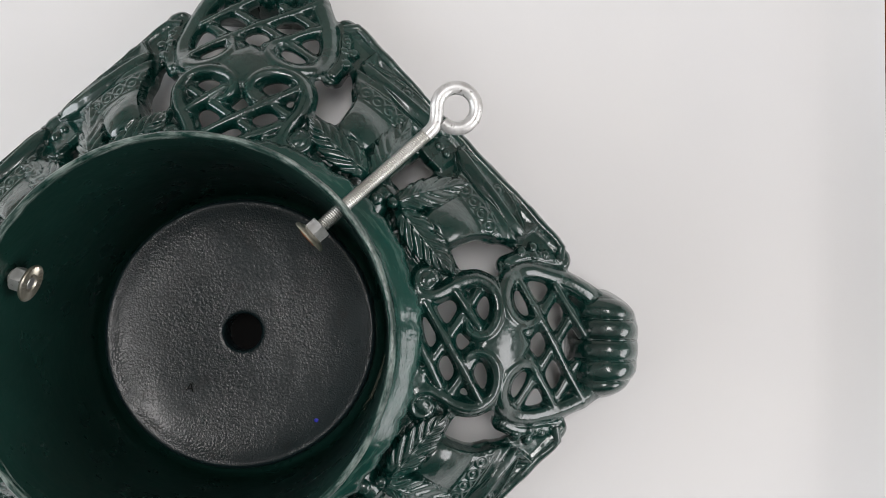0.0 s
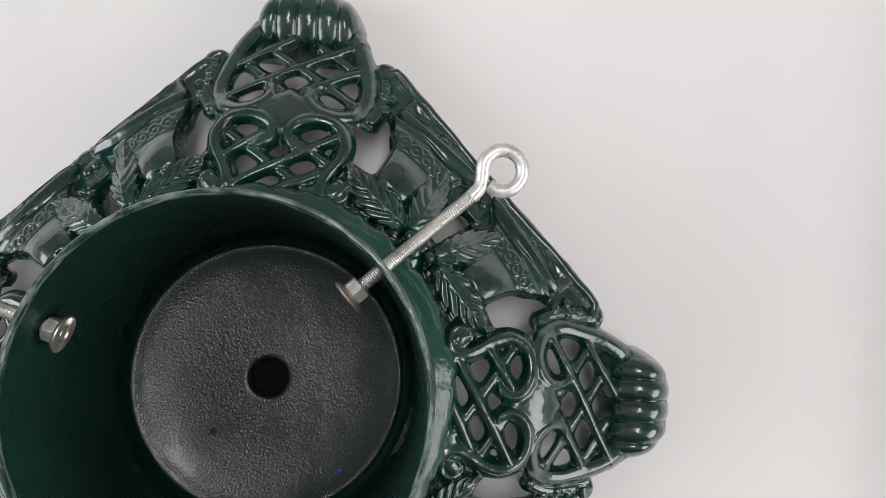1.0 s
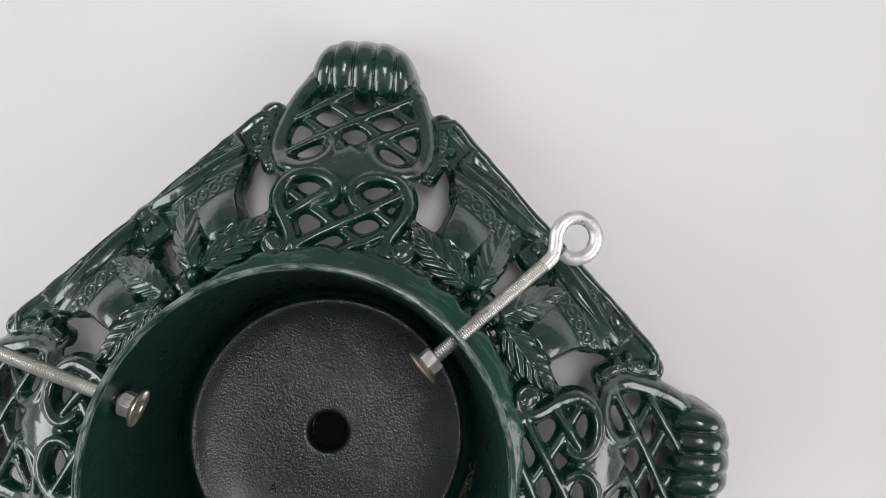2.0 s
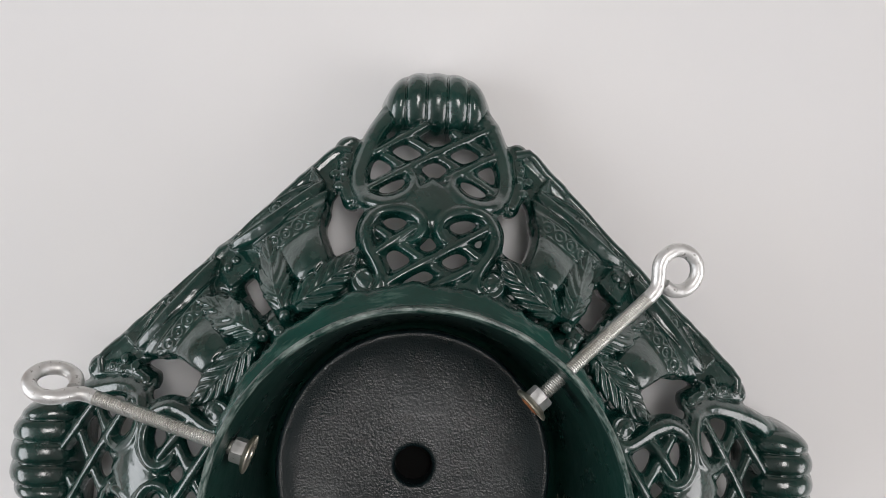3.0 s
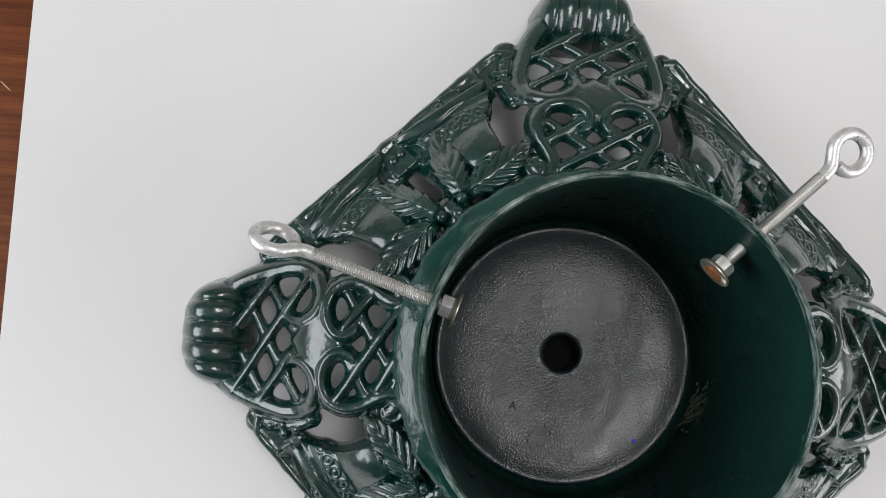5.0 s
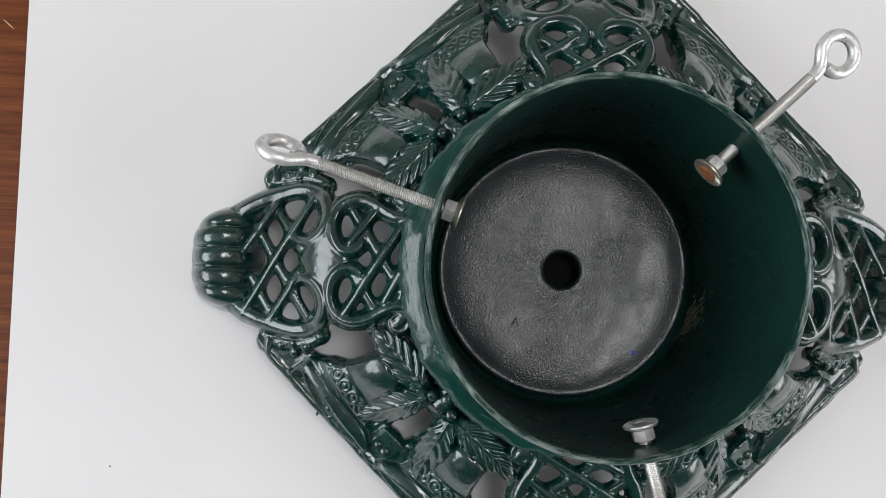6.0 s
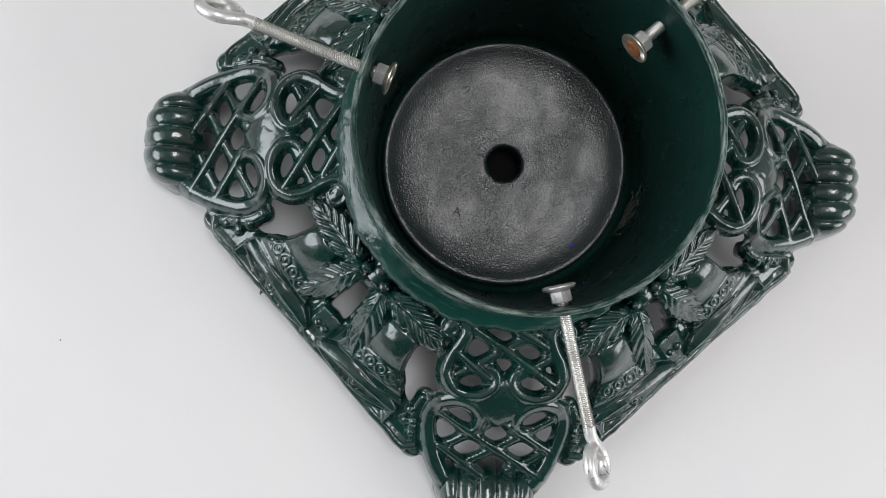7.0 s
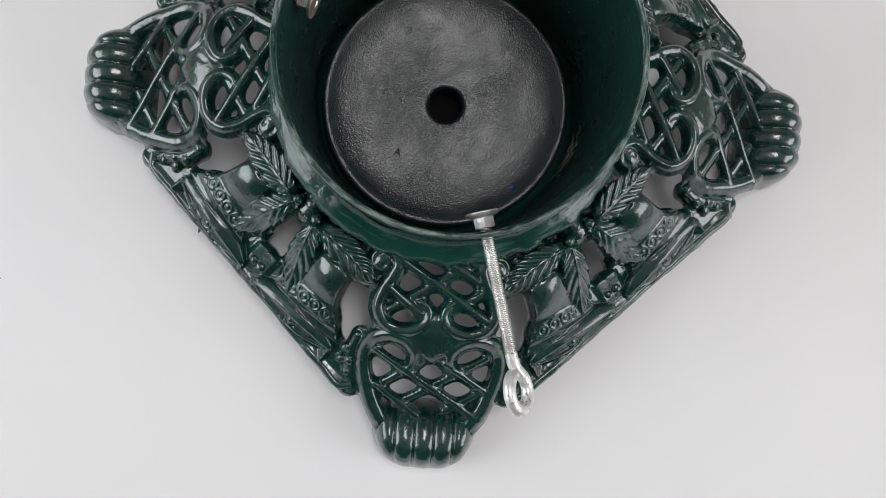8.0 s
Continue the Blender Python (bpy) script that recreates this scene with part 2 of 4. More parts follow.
def ball(bm, centre, rx, ry, rz, u=12, v=8):
    bmesh.ops.create_uvsphere(bm, u_segments=u, v_segments=v, radius=1, matrix=Matrix.Translation(centre) @ Matrix.Diagonal((rx, ry, rz, 1)))


# ---- the stand's shape ----
# height of the skirt by distance from the axis
FALL = [(0.084, 0.0880), (0.103, 0.0822), (0.120, 0.0770), (0.1345, 0.0730), (0.1440, 0.0693), (0.1540, 0.0618), (0.165, 0.0510), (0.178, 0.0422), (0.190, 0.0355), (0.205, 0.0300), (0.240, 0.0180)]
FALL_TABLE = np.array(spline(FALL, 8))


def fall(u, v):
    """Height of the sloping skirt over the paper; the sides fall a little faster than the corners."""
    r = math.hypot(u, v)
    s = (2 * u * v / (r * r)) ** 2
    return float(np.interp(r * (1 + 0.20 * s), FALL_TABLE[:, 0], FALL_TABLE[:, 1]))


def lift(u, v, h=0.0):
    return Vector((u, v, fall(u, v) + h))


def strip(bm, path, section, taper=None, h=0.0, cap=True):
    """Sweeps a section of (side, height) along a plan path laid on the skirt. Path points may carry a third number, their own height."""
    pts = [lift(p[0], p[1], h + (p[2] if len(p) > 2 else 0)) for p in path]
    rings = []
    for i, p in enumerate(pts):
        d = pts[min(i + 1, len(pts) - 1)] - pts[max(i - 1, 0)]
        d.z = 0
        d.normalize()
        side = Vector((-d.y, d.x, 0))
        k = taper(i / (len(pts) - 1)) if taper else 1.0
        rings.append([p + side * (s * k) + Vector((0, 0, q if q < -0.003 else q * k)) for s, q in section])
    rows = skin(bm, rings, closed=True, caps=cap)
    return rows


MM = 0.001


def mm(points):
    return [tuple(c * MM for c in (*p, 0)[:3]) for p in points]


def flip(points, s):
    return [(p[0], p[1] * s, *p[2:]) for p in points]


# ---- room and table ----
def wall_with_window(name, axis, at, thick, lo, hi, z0, z1, w0, w1, s0, s1, mat, label):
    """A wall across one axis from lo to hi, with an opening from w0 to w1 and from sill s0 to head s1."""
    bm = bmesh.new()
    pieces = [(lo, w0, z0, z1), (w1, hi, z0, z1), (w0, w1, z0, s0), (w0, w1, s1, z1)] if w0 is not None else [(lo, hi, z0, z1)]
    for a, b, c, d in pieces:
        if axis == "x":
            box(bm, min(at, at + thick), max(at, at + thick), a, b, c, d)
        else:
            box(bm, a, b, min(at, at + thick), max(at, at + thick), c, d)
    return tagged(part(name, bm, mat, None, "", smooth=False), label, "wall", kind="structure")


wall_with_window("wall_west", "x", -1.80, -0.15, -2.0, 1.8, -0.75, 1.80, -1.10, 0.50, 0.30, 1.74, PLASTER, "plain grey-white plastered room wall with a window opening")
wall_with_window("wall_east", "x", 2.00, 0.15, -2.0, 1.8, -0.75, 1.80, -1.40, 0.20, 0.30, 1.74, PLASTER, "plain grey-white plastered room wall with a window opening")
wall_with_window("wall_north", "y", 1.80, 0.15, -1.95, 2.15, -0.75, 1.80, None, None, 0, 0, PLASTER, "plain grey-white plastered room wall")
# unseen south wall, its dark tone made up to keep the enamel's reflections dark
wall_with_window("wall_south", "y", -2.00, -0.15, -1.95, 2.15, -0.75, 1.80, None, None, 0, 0, DARKWALL, "plain unseen wall, darkened to keep reflections in the enamel dark")
bm = bmesh.new()
box(bm, -1.95, 2.15, -2.15, 1.95, 1.80, 1.95)
tagged(part("ceiling", bm, CEILING, None, "", smooth=False), "plain white painted ceiling", "ceiling", kind="structure")
bm = bmesh.new()
box(bm, -1.95, 2.15, -2.15, 1.95, -0.90, -0.75)
tagged(part("floor", bm, BOARDS, None, "", smooth=False), "plain brown floor of the room", "floor", kind="structure")


def build_ceiling_lamp():
    lamp = tagged(new("ceiling_light"), "long white ceiling light with a frosted diffuser", "lamp")
    bm = bmesh.new()
    for a, b, c, d in ((-0.03, 0.37, 0.60, 0.62), (-0.03, 0.37, -0.18, -0.16), (-0.03, -0.01, -0.16, 0.60), (0.35, 0.37, -0.16, 0.60)):
        box(bm, a, b, c, d, 1.740, 1.80)
    part("housing", bm, CEILING, lamp, smooth=False)
    bm = bmesh.new()
    box(bm, -0.01, 0.35, -0.16, 0.60, 1.750, 1.760)
    part("diffuser", bm, DIFFUSER, lamp, smooth=False)


def build_table():
    table = tagged(new("table"), "red-brown varnished wooden table under the paper", "table")
    bm = bmesh.new()
    box(bm, -0.80, 0.85, -0.62, 0.58, -0.031, -0.001)
    bmesh.ops.bevel(bm, geom=bm.edges[:], offset=0.004, segments=2, affect="EDGES")
    part("tabletop", bm, WOOD, table)
    for x in (-0.72, 0.77):
        for y in (-0.54, 0.50):
            bm = bmesh.new()
            box(bm, x - 0.03, x + 0.03, y - 0.03, y + 0.03, -0.75, -0.031)
            bmesh.ops.bevel(bm, geom=bm.edges[:], offset=0.004, segments=1, affect="EDGES")
            part("leg", bm, WOOD, table)
    bm = bmesh.new()
    ball(bm, (0, 0, 0), 0.0046, 0.0005, 0.00025, 10, 6)
    bmesh.ops.transform(bm, matrix=Matrix.Translation((-0.3545, 0.1434, -0.0010)) @ Matrix.Rotation(radians(-40), 4, "Z"), verts=bm.verts)
    part("scratch", bm, SCRATCH, table, "short pale scratch in the varnish")
    return table


def build_paper():
    """One big sheet, faintly wavy, its right-hand side lifting off the wood."""
    bm = bmesh.new()
    nx, ny = 120, 60
    top, low = [], []
    for j in range(ny + 1):
        y = -0.52 + 1.02 * j / ny
        a = -0.3411 - 0.004 * (y - 0.02) - 0.0006 * noise.noise((0, y * 6, 1))
        b = 0.3835
        for i in range(nx + 1):
            x = a + (b - a) * i / nx
            z = 0.0003 + 0.016 * max(0.0, (x - 0.350) / 0.0335) ** 2
            out = max(0.0, (math.hypot(x, y) - 0.24) / 0.2)
            z += 0.0016 * min(1.0, out) * (noise.noise((x * 5, y * 5, 2)) + 0.6)
            z = max(z, 0.0)
            top.append(bm.verts.new((x, y, z)))
            low.append(bm.verts.new((x, y, z - 0.0004)))
    w = nx + 1
    for j in range(ny):
        for i in range(nx):
            k = j * w + i
            bm.faces.new((top[k], top[k + 1], top[k + w + 1], top[k + w]))
            bm.faces.new((low[k], low[k + w], low[k + w + 1], low[k + 1]))
    edge = [j * w for j in range(ny + 1)]
    for line in (edge, [k + nx for k in edge], list(range(w)), [ny * w + i for i in range(w)]):
        for p, q in zip(line, line[1:]):
            bm.faces.new((top[p], top[q], low[q], low[p]))
    return tagged(part("paper_sheet", bm, PAPER, None, "", sharp=60), "large white paper sheet spread over the wooden table", "paper")


build_ceiling_lamp()
build_table()
build_paper()

# ---- tree stand ----
stand = tagged(new("tree_stand"), "ornate dark green enamelled cast-iron Christmas tree stand on white paper", "tree stand")


def turned(k):
    """A quarter turn k times; the skirt was cast a millimetre off the pot's axis."""
    return Matrix.Translation((0.0015, 0.0003, 0)) @ Matrix.Rotation(math.radians(90 * k), 4, "Z")


def build_pot():
    bm = bmesh.new()
    outer = [(0.0880, 0.002), (0.0884, 0.060), (0.0887, 0.120), (0.0890, 0.1495)]
    inner = [(0.0866, 0.1495), (0.0858, 0.120), (0.0848, 0.090), (0.0832, 0.055), (0.0816, 0.028), (0.0808, 0.0205), (0.0790, 0.0172), (0.0765, 0.0160)]
    lathe(bm, outer + inner + [(0.0750, 0.0158), (0.0750, 0.002)], 128)
    pot = part("pot", bm, INWALL, stand, "deep round pot with a semi-matt dark green inside")
    bm = bmesh.new()
    prof = [(0.0893, 0.1460), (0.0896, 0.1500), (0.0894, 0.1518), (0.0886, 0.1529), (0.0876, 0.1530), (0.0868, 0.1522), (0.0866, 0.1500), (0.0869, 0.1460)]
    rows = 160
    rings = []
    for s in range(rows):
        a = 2 * math.pi * s / rows
        c, d = math.cos(a), math.sin(a)
        w = 0.00022 * noise.noise((9 * c, 9 * d, 5)) + 0.00018 * noise.noise((50 * c, 50 * d, 9))
        rings.append([((r + w) * c, (r + w) * d, z + (0.8 * w if z > 0.15 else 0)) for r, z in prof])
    rings.append(rings[0])
    skin(bm, rings, closed=True, caps=False)
    bmesh.ops.remove_doubles(bm, verts=bm.verts, dist=1e-6)
    part("rim", bm, RIM, pot, "scuffed rim with bare grey wear")
    bm = bmesh.new()
    disc = [(0.0107, 0.0030), (0.0107, 0.0180), (0.0112, 0.0190), (0.0121, 0.0196), (0.0134, 0.0197), (0.0146, 0.0197), (0.0280, 0.0197), (0.0340, 0.0198), (0.0400, 0.0200), (0.0500, 0.0206), (0.0575, 0.0214), (0.0630, 0.0223), (0.0672, 0.0233), (0.0705, 0.0245),
            (0.0727, 0.0254), (0.0744, 0.0259), (0.0757, 0.0257), (0.0765, 0.0248), (0.0769, 0.0232), (0.0771, 0.0200), (0.0771, 0.0100), (0.0771, 0.0030)]
    lathe(bm, disc, 128)
    bmesh.ops.translate(bm, vec=(-0.0013, 0.0002, 0), verts=bm.verts)
    pf = part("pot_floor", bm, POTFLOOR, pot, "pebbly black-green cast floor disc with a centre hole")
    pf.location.z = 0.0028
    # black disc closes the centre hole and paints the shade inside it
    bm = bmesh.new()
    bmesh.ops.create_cone(bm, cap_ends=True, segments=32, radius1=0.0118, radius2=0.0118, depth=0.001, matrix=Matrix.Translation((0, 0, 0.0025)))
    part("hole_shade_disc", bm, HOLE_SHADE, pf, "black disc painted as the shade in the centre hole")
    bm = bmesh.new()
    ball(bm, (0.0438, -0.0484, 0.0232), 0.0013, 0.0012, 0.0006, 10, 6)
    part("paint_speck", bm, BLUE, pf, "tiny bright blue speck")
    text = bpy.data.curves.new("cast_letter", "FONT")
    text.body, text.size, text.extrude, text.align_x, text.align_y = "A", 0.0070, 0.0004, "CENTER", "CENTER"
    ob = new("cast_letter_text", text)
    me = bpy.data.meshes.new_from_object(ob)
    bpy.data.objects.remove(ob)
    me.materials.append(MARK)
    letter = new("cast_letter", me)
    letter.parent = pf
    letter.matrix_basis = pose(-0.0291, -0.0324, 0.0205, 0, 0, -8)
    tagged(letter, "small raised letter A cast into the floor")
    rnd = random.Random(4)
    for k in range(64):
        # thin dried runs that wander down the wall
        turn, z = rnd.gauss(-20.5, 5.0), 0.021 + abs(rnd.gauss(0, 0.009))
        count, heavy = rnd.randint(3, 8), rnd.uniform(0.00018, 0.00055)
        rings = []
        for i in range(count + 1):
            a, fade = radians(turn), math.sin(math.pi * (0.12 + 0.8 * i / count))
            r = 0.0808 + 0.0024 * (z - 0.0205) / 0.0345
            across = Vector((-math.sin(a), math.cos(a), 0)) * heavy * fade * rnd.uniform(0.6, 1.5)
            at, proud = Vector((r * math.cos(a), r * math.sin(a), z)), Vector((math.cos(a), math.sin(a), 0)) * 0.00016
            rings.append([at + proud - across, at - proud - across * 0.4, at - proud + across * 0.4, at + proud + across])
            turn, z = turn + rnd.gauss(0.25, 0.7), z + rnd.uniform(0.0003, 0.0016)
        bm = bmesh.new()
        skin(bm, rings, closed=True)
        part("splash_mark", bm, SPLASH, pot, "dried pale splash mark")
    # collar that runs out into the skirt
    bm = bmesh.new()
    rings = []
    rows = 192
    for s in range(rows + 1):
        a = 2 * math.pi * (s % rows) / rows
        c, d = math.cos(a), math.sin(a)
        w = 0.0016 * noise.noise((9 * c, 9 * d, 2)) + 0.0016 * noise.noise((22 * c, 22 * d, 7))
        q = 0.0006 * noise.noise((12 * c, 12 * d, 4))
        prof = [(0.0860, 0.070), (0.0889, 0.1060), (0.0894 + 0.3 * q, 0.1015), (0.0904 + 0.6 * q, 0.0984), (0.0920 + q, 0.0969), (0.0938 + q, 0.0957), (0.0957 + q, 0.0945), (0.0975 + q, 0.0933), (0.0991 + w, 0.0920), (0.1005 + w, 0.0898), (0.1014 + w, 0.0856), (0.1012 + w, 0.0826), (0.1000 + w, 0.0700)]
        rings.append([(r * c, r * d, z) for r, z in prof])
    skin(bm, rings, closed=True, caps=False)
    bmesh.ops.remove_doubles(bm, verts=bm.verts, dist=1e-6)
    part("collar", bm, COLLAR, stand, "scuffed collar that sweeps out from the pot")
    return pot


# centre lines of the scrolls in one corner, in millimetres along and across the corner's axis
UPPER = mm([(204, 26.0, -5), (197, 29.6, -1.5), (187, 34.6), (175, 38.8), (163, 41.2), (153, 39.5), (146.5, 34), (144.2, 25.5), (147, 16.5), (153.5, 11), (160.5, 11), (164.5, 14.5), (163.5, 18.5, -1)])
LOWER = mm([(123, 12, -1.5), (124.5, 7), (129.5, 4.4), (135.5, 6), (140, 12.5), (141, 21), (137.5, 29.3), (128.5, 33.8), (118.5, 31.6), (110.5, 26.8), (103.5, 24), (98, 26), (96.3, 31.5), (99.5, 36.6), (104.8, 36.8), (106.3, 32.5), (103, 31)])
# trellis bars, end to end in millimetres: the upper layer and the one beneath it
OVER = [((101, 21), (132, -30)), ((116, 28), (130, 9)), ((96, 5), (110, -22)), ((176, 33), (194, 6)), ((154, 34), (195, -33)), ((160, -8), (178, -37))]
UNDER = [((129, 27), (100, -18)), ((129, -5), (115, -27)), ((174, 27), (160, 7)), ((188, 19), (155, -33)), ((190, -11), (177, -33))]
LEAF_OUT = ((86.0, 73.0), (124.0, 88.5))
LEAF_IN = ((88.0, 67.0), (114.0, 37.0))
BEADS = [(177.2, 49.0, 1.9), (170.4, 50.6, 2.2), (163.4, 49.6, 2.3), (162.6, 54.8, 2.4), (155.0, 51.6, 2.6)]
AX = Vector((0.829, 0.559))
SIDE = Vector((-0.559, 0.829))
BELL0 = Vector((0.0995, 0.0553))
BELL_A = [a * MM for a in (1, 4, 9, 16, 23, 28, 31, 35, 39, 42, 44)]
BELL_W = [w * MM for w in (5, 8.5, 11, 12, 13.2, 15.0, 17.0, 21.5, 24.0, 26.5, 28)]
BELL_H = [h * MM for h in (1, 4, 6.5, 8, 8.4, 8.2, 8.0, 8.2, 8.4, 8.2, 7.8)]


def on_bell(a, off, s):
    p = BELL0 + AX * a + SIDE * off
    return p.x, p.y * s


def plan_shapes(s, gaps):
    """The plan of one quarter of the skirt as runs of discs (u, v, radius): all that the casting fuses together."""
    runs = []

    def run(points, radius):
        pts = spline([p[:2] for p in points], 6) if len(points) > 2 else [np.array(points[0][:2]) + (np.array(points[1][:2]) - np.array(points[0][:2])) * k / 24 for k in range(25)]
        n = len(pts) - 1
        runs.append([(p[0], p[1], radius(i / n) if callable(radius) else radius) for i, p in enumerate(pts)])

    for side in (1, -1):
        run(flip(UPPER, side), lambda t: 0.0050 - 0.0010 * max(0.0, 1 - t / 0.10) if t < 0.5 else 0.0050 - 0.0026 * (t - 0.5) / 0.5)
        run(flip(LOWER, side), lambda t: 0.0022 + 0.0085 * t if t < 0.25 else (0.0043 if t < 0.6 else 0.0043 - 0.0020 * (t - 0.6) / 0.4))
        run(flip(mm([(180, 49, 0), (169, 48.5, 0), (158, 47, 0), (147, 43, 0)]), side), 0.0052)
        run(flip([(0.0850, 0.0715), (0.1040, 0.0800), (0.1225, 0.0890)], side), lambda t: 0.0026 + 0.0062 * math.sin(math.pi * t))
        run(flip([(0.0885, 0.0660), (0.1030, 0.0490), (0.1170, 0.0325)], side), lambda t: 0.0020 + 0.0054 * math.sin(math.pi * t))
        runs.append([(*on_bell(a, o * w, side), min(0.0045, (1 - abs(o)) * w + 0.0005)) for a, w in zip(np.linspace(0.002, 0.043, 16), np.interp(np.linspace(0.002, 0.043, 16), BELL_A, BELL_W)) for o in np.linspace(-0.94, 0.94, 13)])
        runs.append([(*on_bell(0.0465, o, side), 0.0040) for o in np.linspace(-0.027, 0.027, 16)])
        run([(0.1740, 0.0480 * side), (0.1110, 0.1110 * side)], 0.0085)
        run([(0.1045, 0.1045 * side), (0.1140, 0.1140 * side)], 0.0060)
        run([(0.1100, 0.1000 * side), (0.1050, 0.1050 * side)], 0.0050)
        g = gaps[0 if side > 0 else 1] / math.sqrt(2)
        run([(0.0833 + g, (0.0833 - g) * side), (0.1053 + g, (0.1053 - g) * side)], 0.0024)
        run([(0.0680, 0.0680 * side), (0.0790, 0.0790 * side)], lambda t: 0.0100 - 0.0050 * t)
    for a, b in OVER + UNDER:
        run([(a[0] * MM, a[1] * s * MM), (b[0] * MM, b[1] * s * MM)], 0.0024)
    runs.append([(0.1465 + 0.010 * c, 0.012 * d, 0.0078) for c, d in ((0, 0), (0.5, 0), (-0.5, 0), (0, 0.7), (0, -0.7))])
    run([(0.2020, -0.026), (0.2020, 0.026)], 0.0030)
    return runs


SOFT = 0.0013


def cover(p, runs):
    """Soft distance from plan points p to the nearest shape, with rounded inner corners."""
    total = np.exp(-np.clip((np.hypot(p[:, 0], p[:, 1]) - 0.0995 - 0.0085 * np.clip((np.abs(p[:, 1]) - 0.025) / 0.006, 0, 1)) / SOFT, -30, 30))
    for r in runs:
        q = np.array(r)
        d = np.full(len(p), 0.05)
        lo, hi = q[:, :2].min(0) - 0.03, q[:, :2].max(0) + 0.03
        near = np.nonzero(((p > lo) & (p < hi)).all(1))[0]
        for k in range(0, len(near), 20000):
            w = p[near[k : k + 20000]]
            d[near[k : k + 20000]] = (np.hypot(w[:, None, 0] - q[None, :, 0], w[:, None, 1] - q[None, :, 1]) - q[None, :, 2]).min(1)
        total += np.exp(-np.clip(d / SOFT, -30, 30))
    return -SOFT * np.log(total)


# ---- relief of the casting: heights in millimetres over the skirt, for plan points in millimetres ----
DEEP = -30.0
# across a scroll, from its outer edge to the trellis: round shoulder, thin bead, dished face, steep inner wall
SCROLL_X = (-8.5, -7.0, -5.5, -4.2, -3.0, -2.0, -1.2, -0.5, 0.3, 1.5, 2.8, 3.6, 4.3, 5.2, 6.5)
SCROLL_H = (-11, -6.6, -3.2, -1.0, 0.4, 1.25, 1.70, 1.80, 1.65, 1.2, 0.5, -0.3, -1.4, -3.0, -6)
OVER_X, OVER_H = (0, 0.9, 1.7, 2.4, 3.1, 4.0, 5.5), (1.0, 0.75, 0.25, -0.7, -1.7, -2.7, -4.5)
UNDER_X, UNDER_H = (0, 1.2, 2.3, 3.1, 4.0, 5.5), (-0.9, -1.1, -1.7, -2.3, -3.0, -5)


def near_path(p, path, reach):
    """For plan points: which lie near the path, their signed distance from it (left positive) and how far along it they are."""
    q = np.array([c[:2] for c in path])
    d = np.gradient(q, axis=0)
    d /= np.linalg.norm(d, axis=1)[:, None]
    pick = np.nonzero(((p > q.min(0) - reach) & (p < q.max(0) + reach)).all(1))[0]
    w = p[pick]
    best = np.concatenate([((w[k : k + 20000, None, :] - q[None]) ** 2).sum(2).argmin(1) for k in range(0, len(w), 20000)]) if len(w) else np.zeros(0, int)
    r = w - q[best]
    left = d[best, 0] * r[:, 1] - d[best, 1] * r[:, 0]
    return pick, np.where(left < 0, -1, 1) * np.hypot(r[:, 0], r[:, 1]), best / (len(q) - 1)


def scroll_relief(p, points, side, taper, h=0.0):
    path = np.array(spline(flip(points, side), 14)) / MM
    pick, x, t = near_path(p, path, 12)
    out = np.full(len(p), DEEP)
    k = np.interp(t, *taper)
    own = np.interp(t, np.linspace(0, 1, len(path)), path[:, 2])
    z = np.interp(x * side / k, SCROLL_X, SCROLL_H)
    out[pick] = np.where(z > 0, z * np.minimum(1, k + 0.15), z) + own + h
    return out


def bar_relief(p, a, b, xs, hs):
    a, b = np.array(a, float), np.array(b, float)
    d = b - a
    t = np.clip(((p - a) @ d) / (d @ d), 0, 1)
    x = np.hypot(*(p - a - t[:, None] * d).T)
    return np.interp(x * (1.06 - 0.10 * np.sin(math.pi * t)), xs, hs, right=DEEP) + 0.5 * np.sin(math.pi * t)


def star_relief(p):
    r = p - (146.5, 0)
    d = np.hypot(r[:, 0], r[:, 1]) + 1e-6
    c, e = np.abs(r[:, 0]) / d, np.abs(r[:, 1]) / d
    size = (c**0.95 + e**0.95) ** -1.0526 * (22.5 - 6.0 * c - 2.5 * np.maximum(0, r[:, 0] / d)) * 1.05
    return np.interp(d / size, (0, 0.6, 0.85, 1.0, 1.2, 1.6), (0.4, 0.3, -0.1, -1.4, -6, DEEP))


def button_relief(p, side):
    d = np.hypot(p[:, 0] - 101.6, p[:, 1] - side * 32.4)
    return np.interp(d, (0, 1.5, 2.6, 3.3, 4.2, 5.0, 5.6, 6.4, 8), (1.7, 1.6, 1.3, 1.1, 1.5, 1.0, -1.0, -6, DEEP))


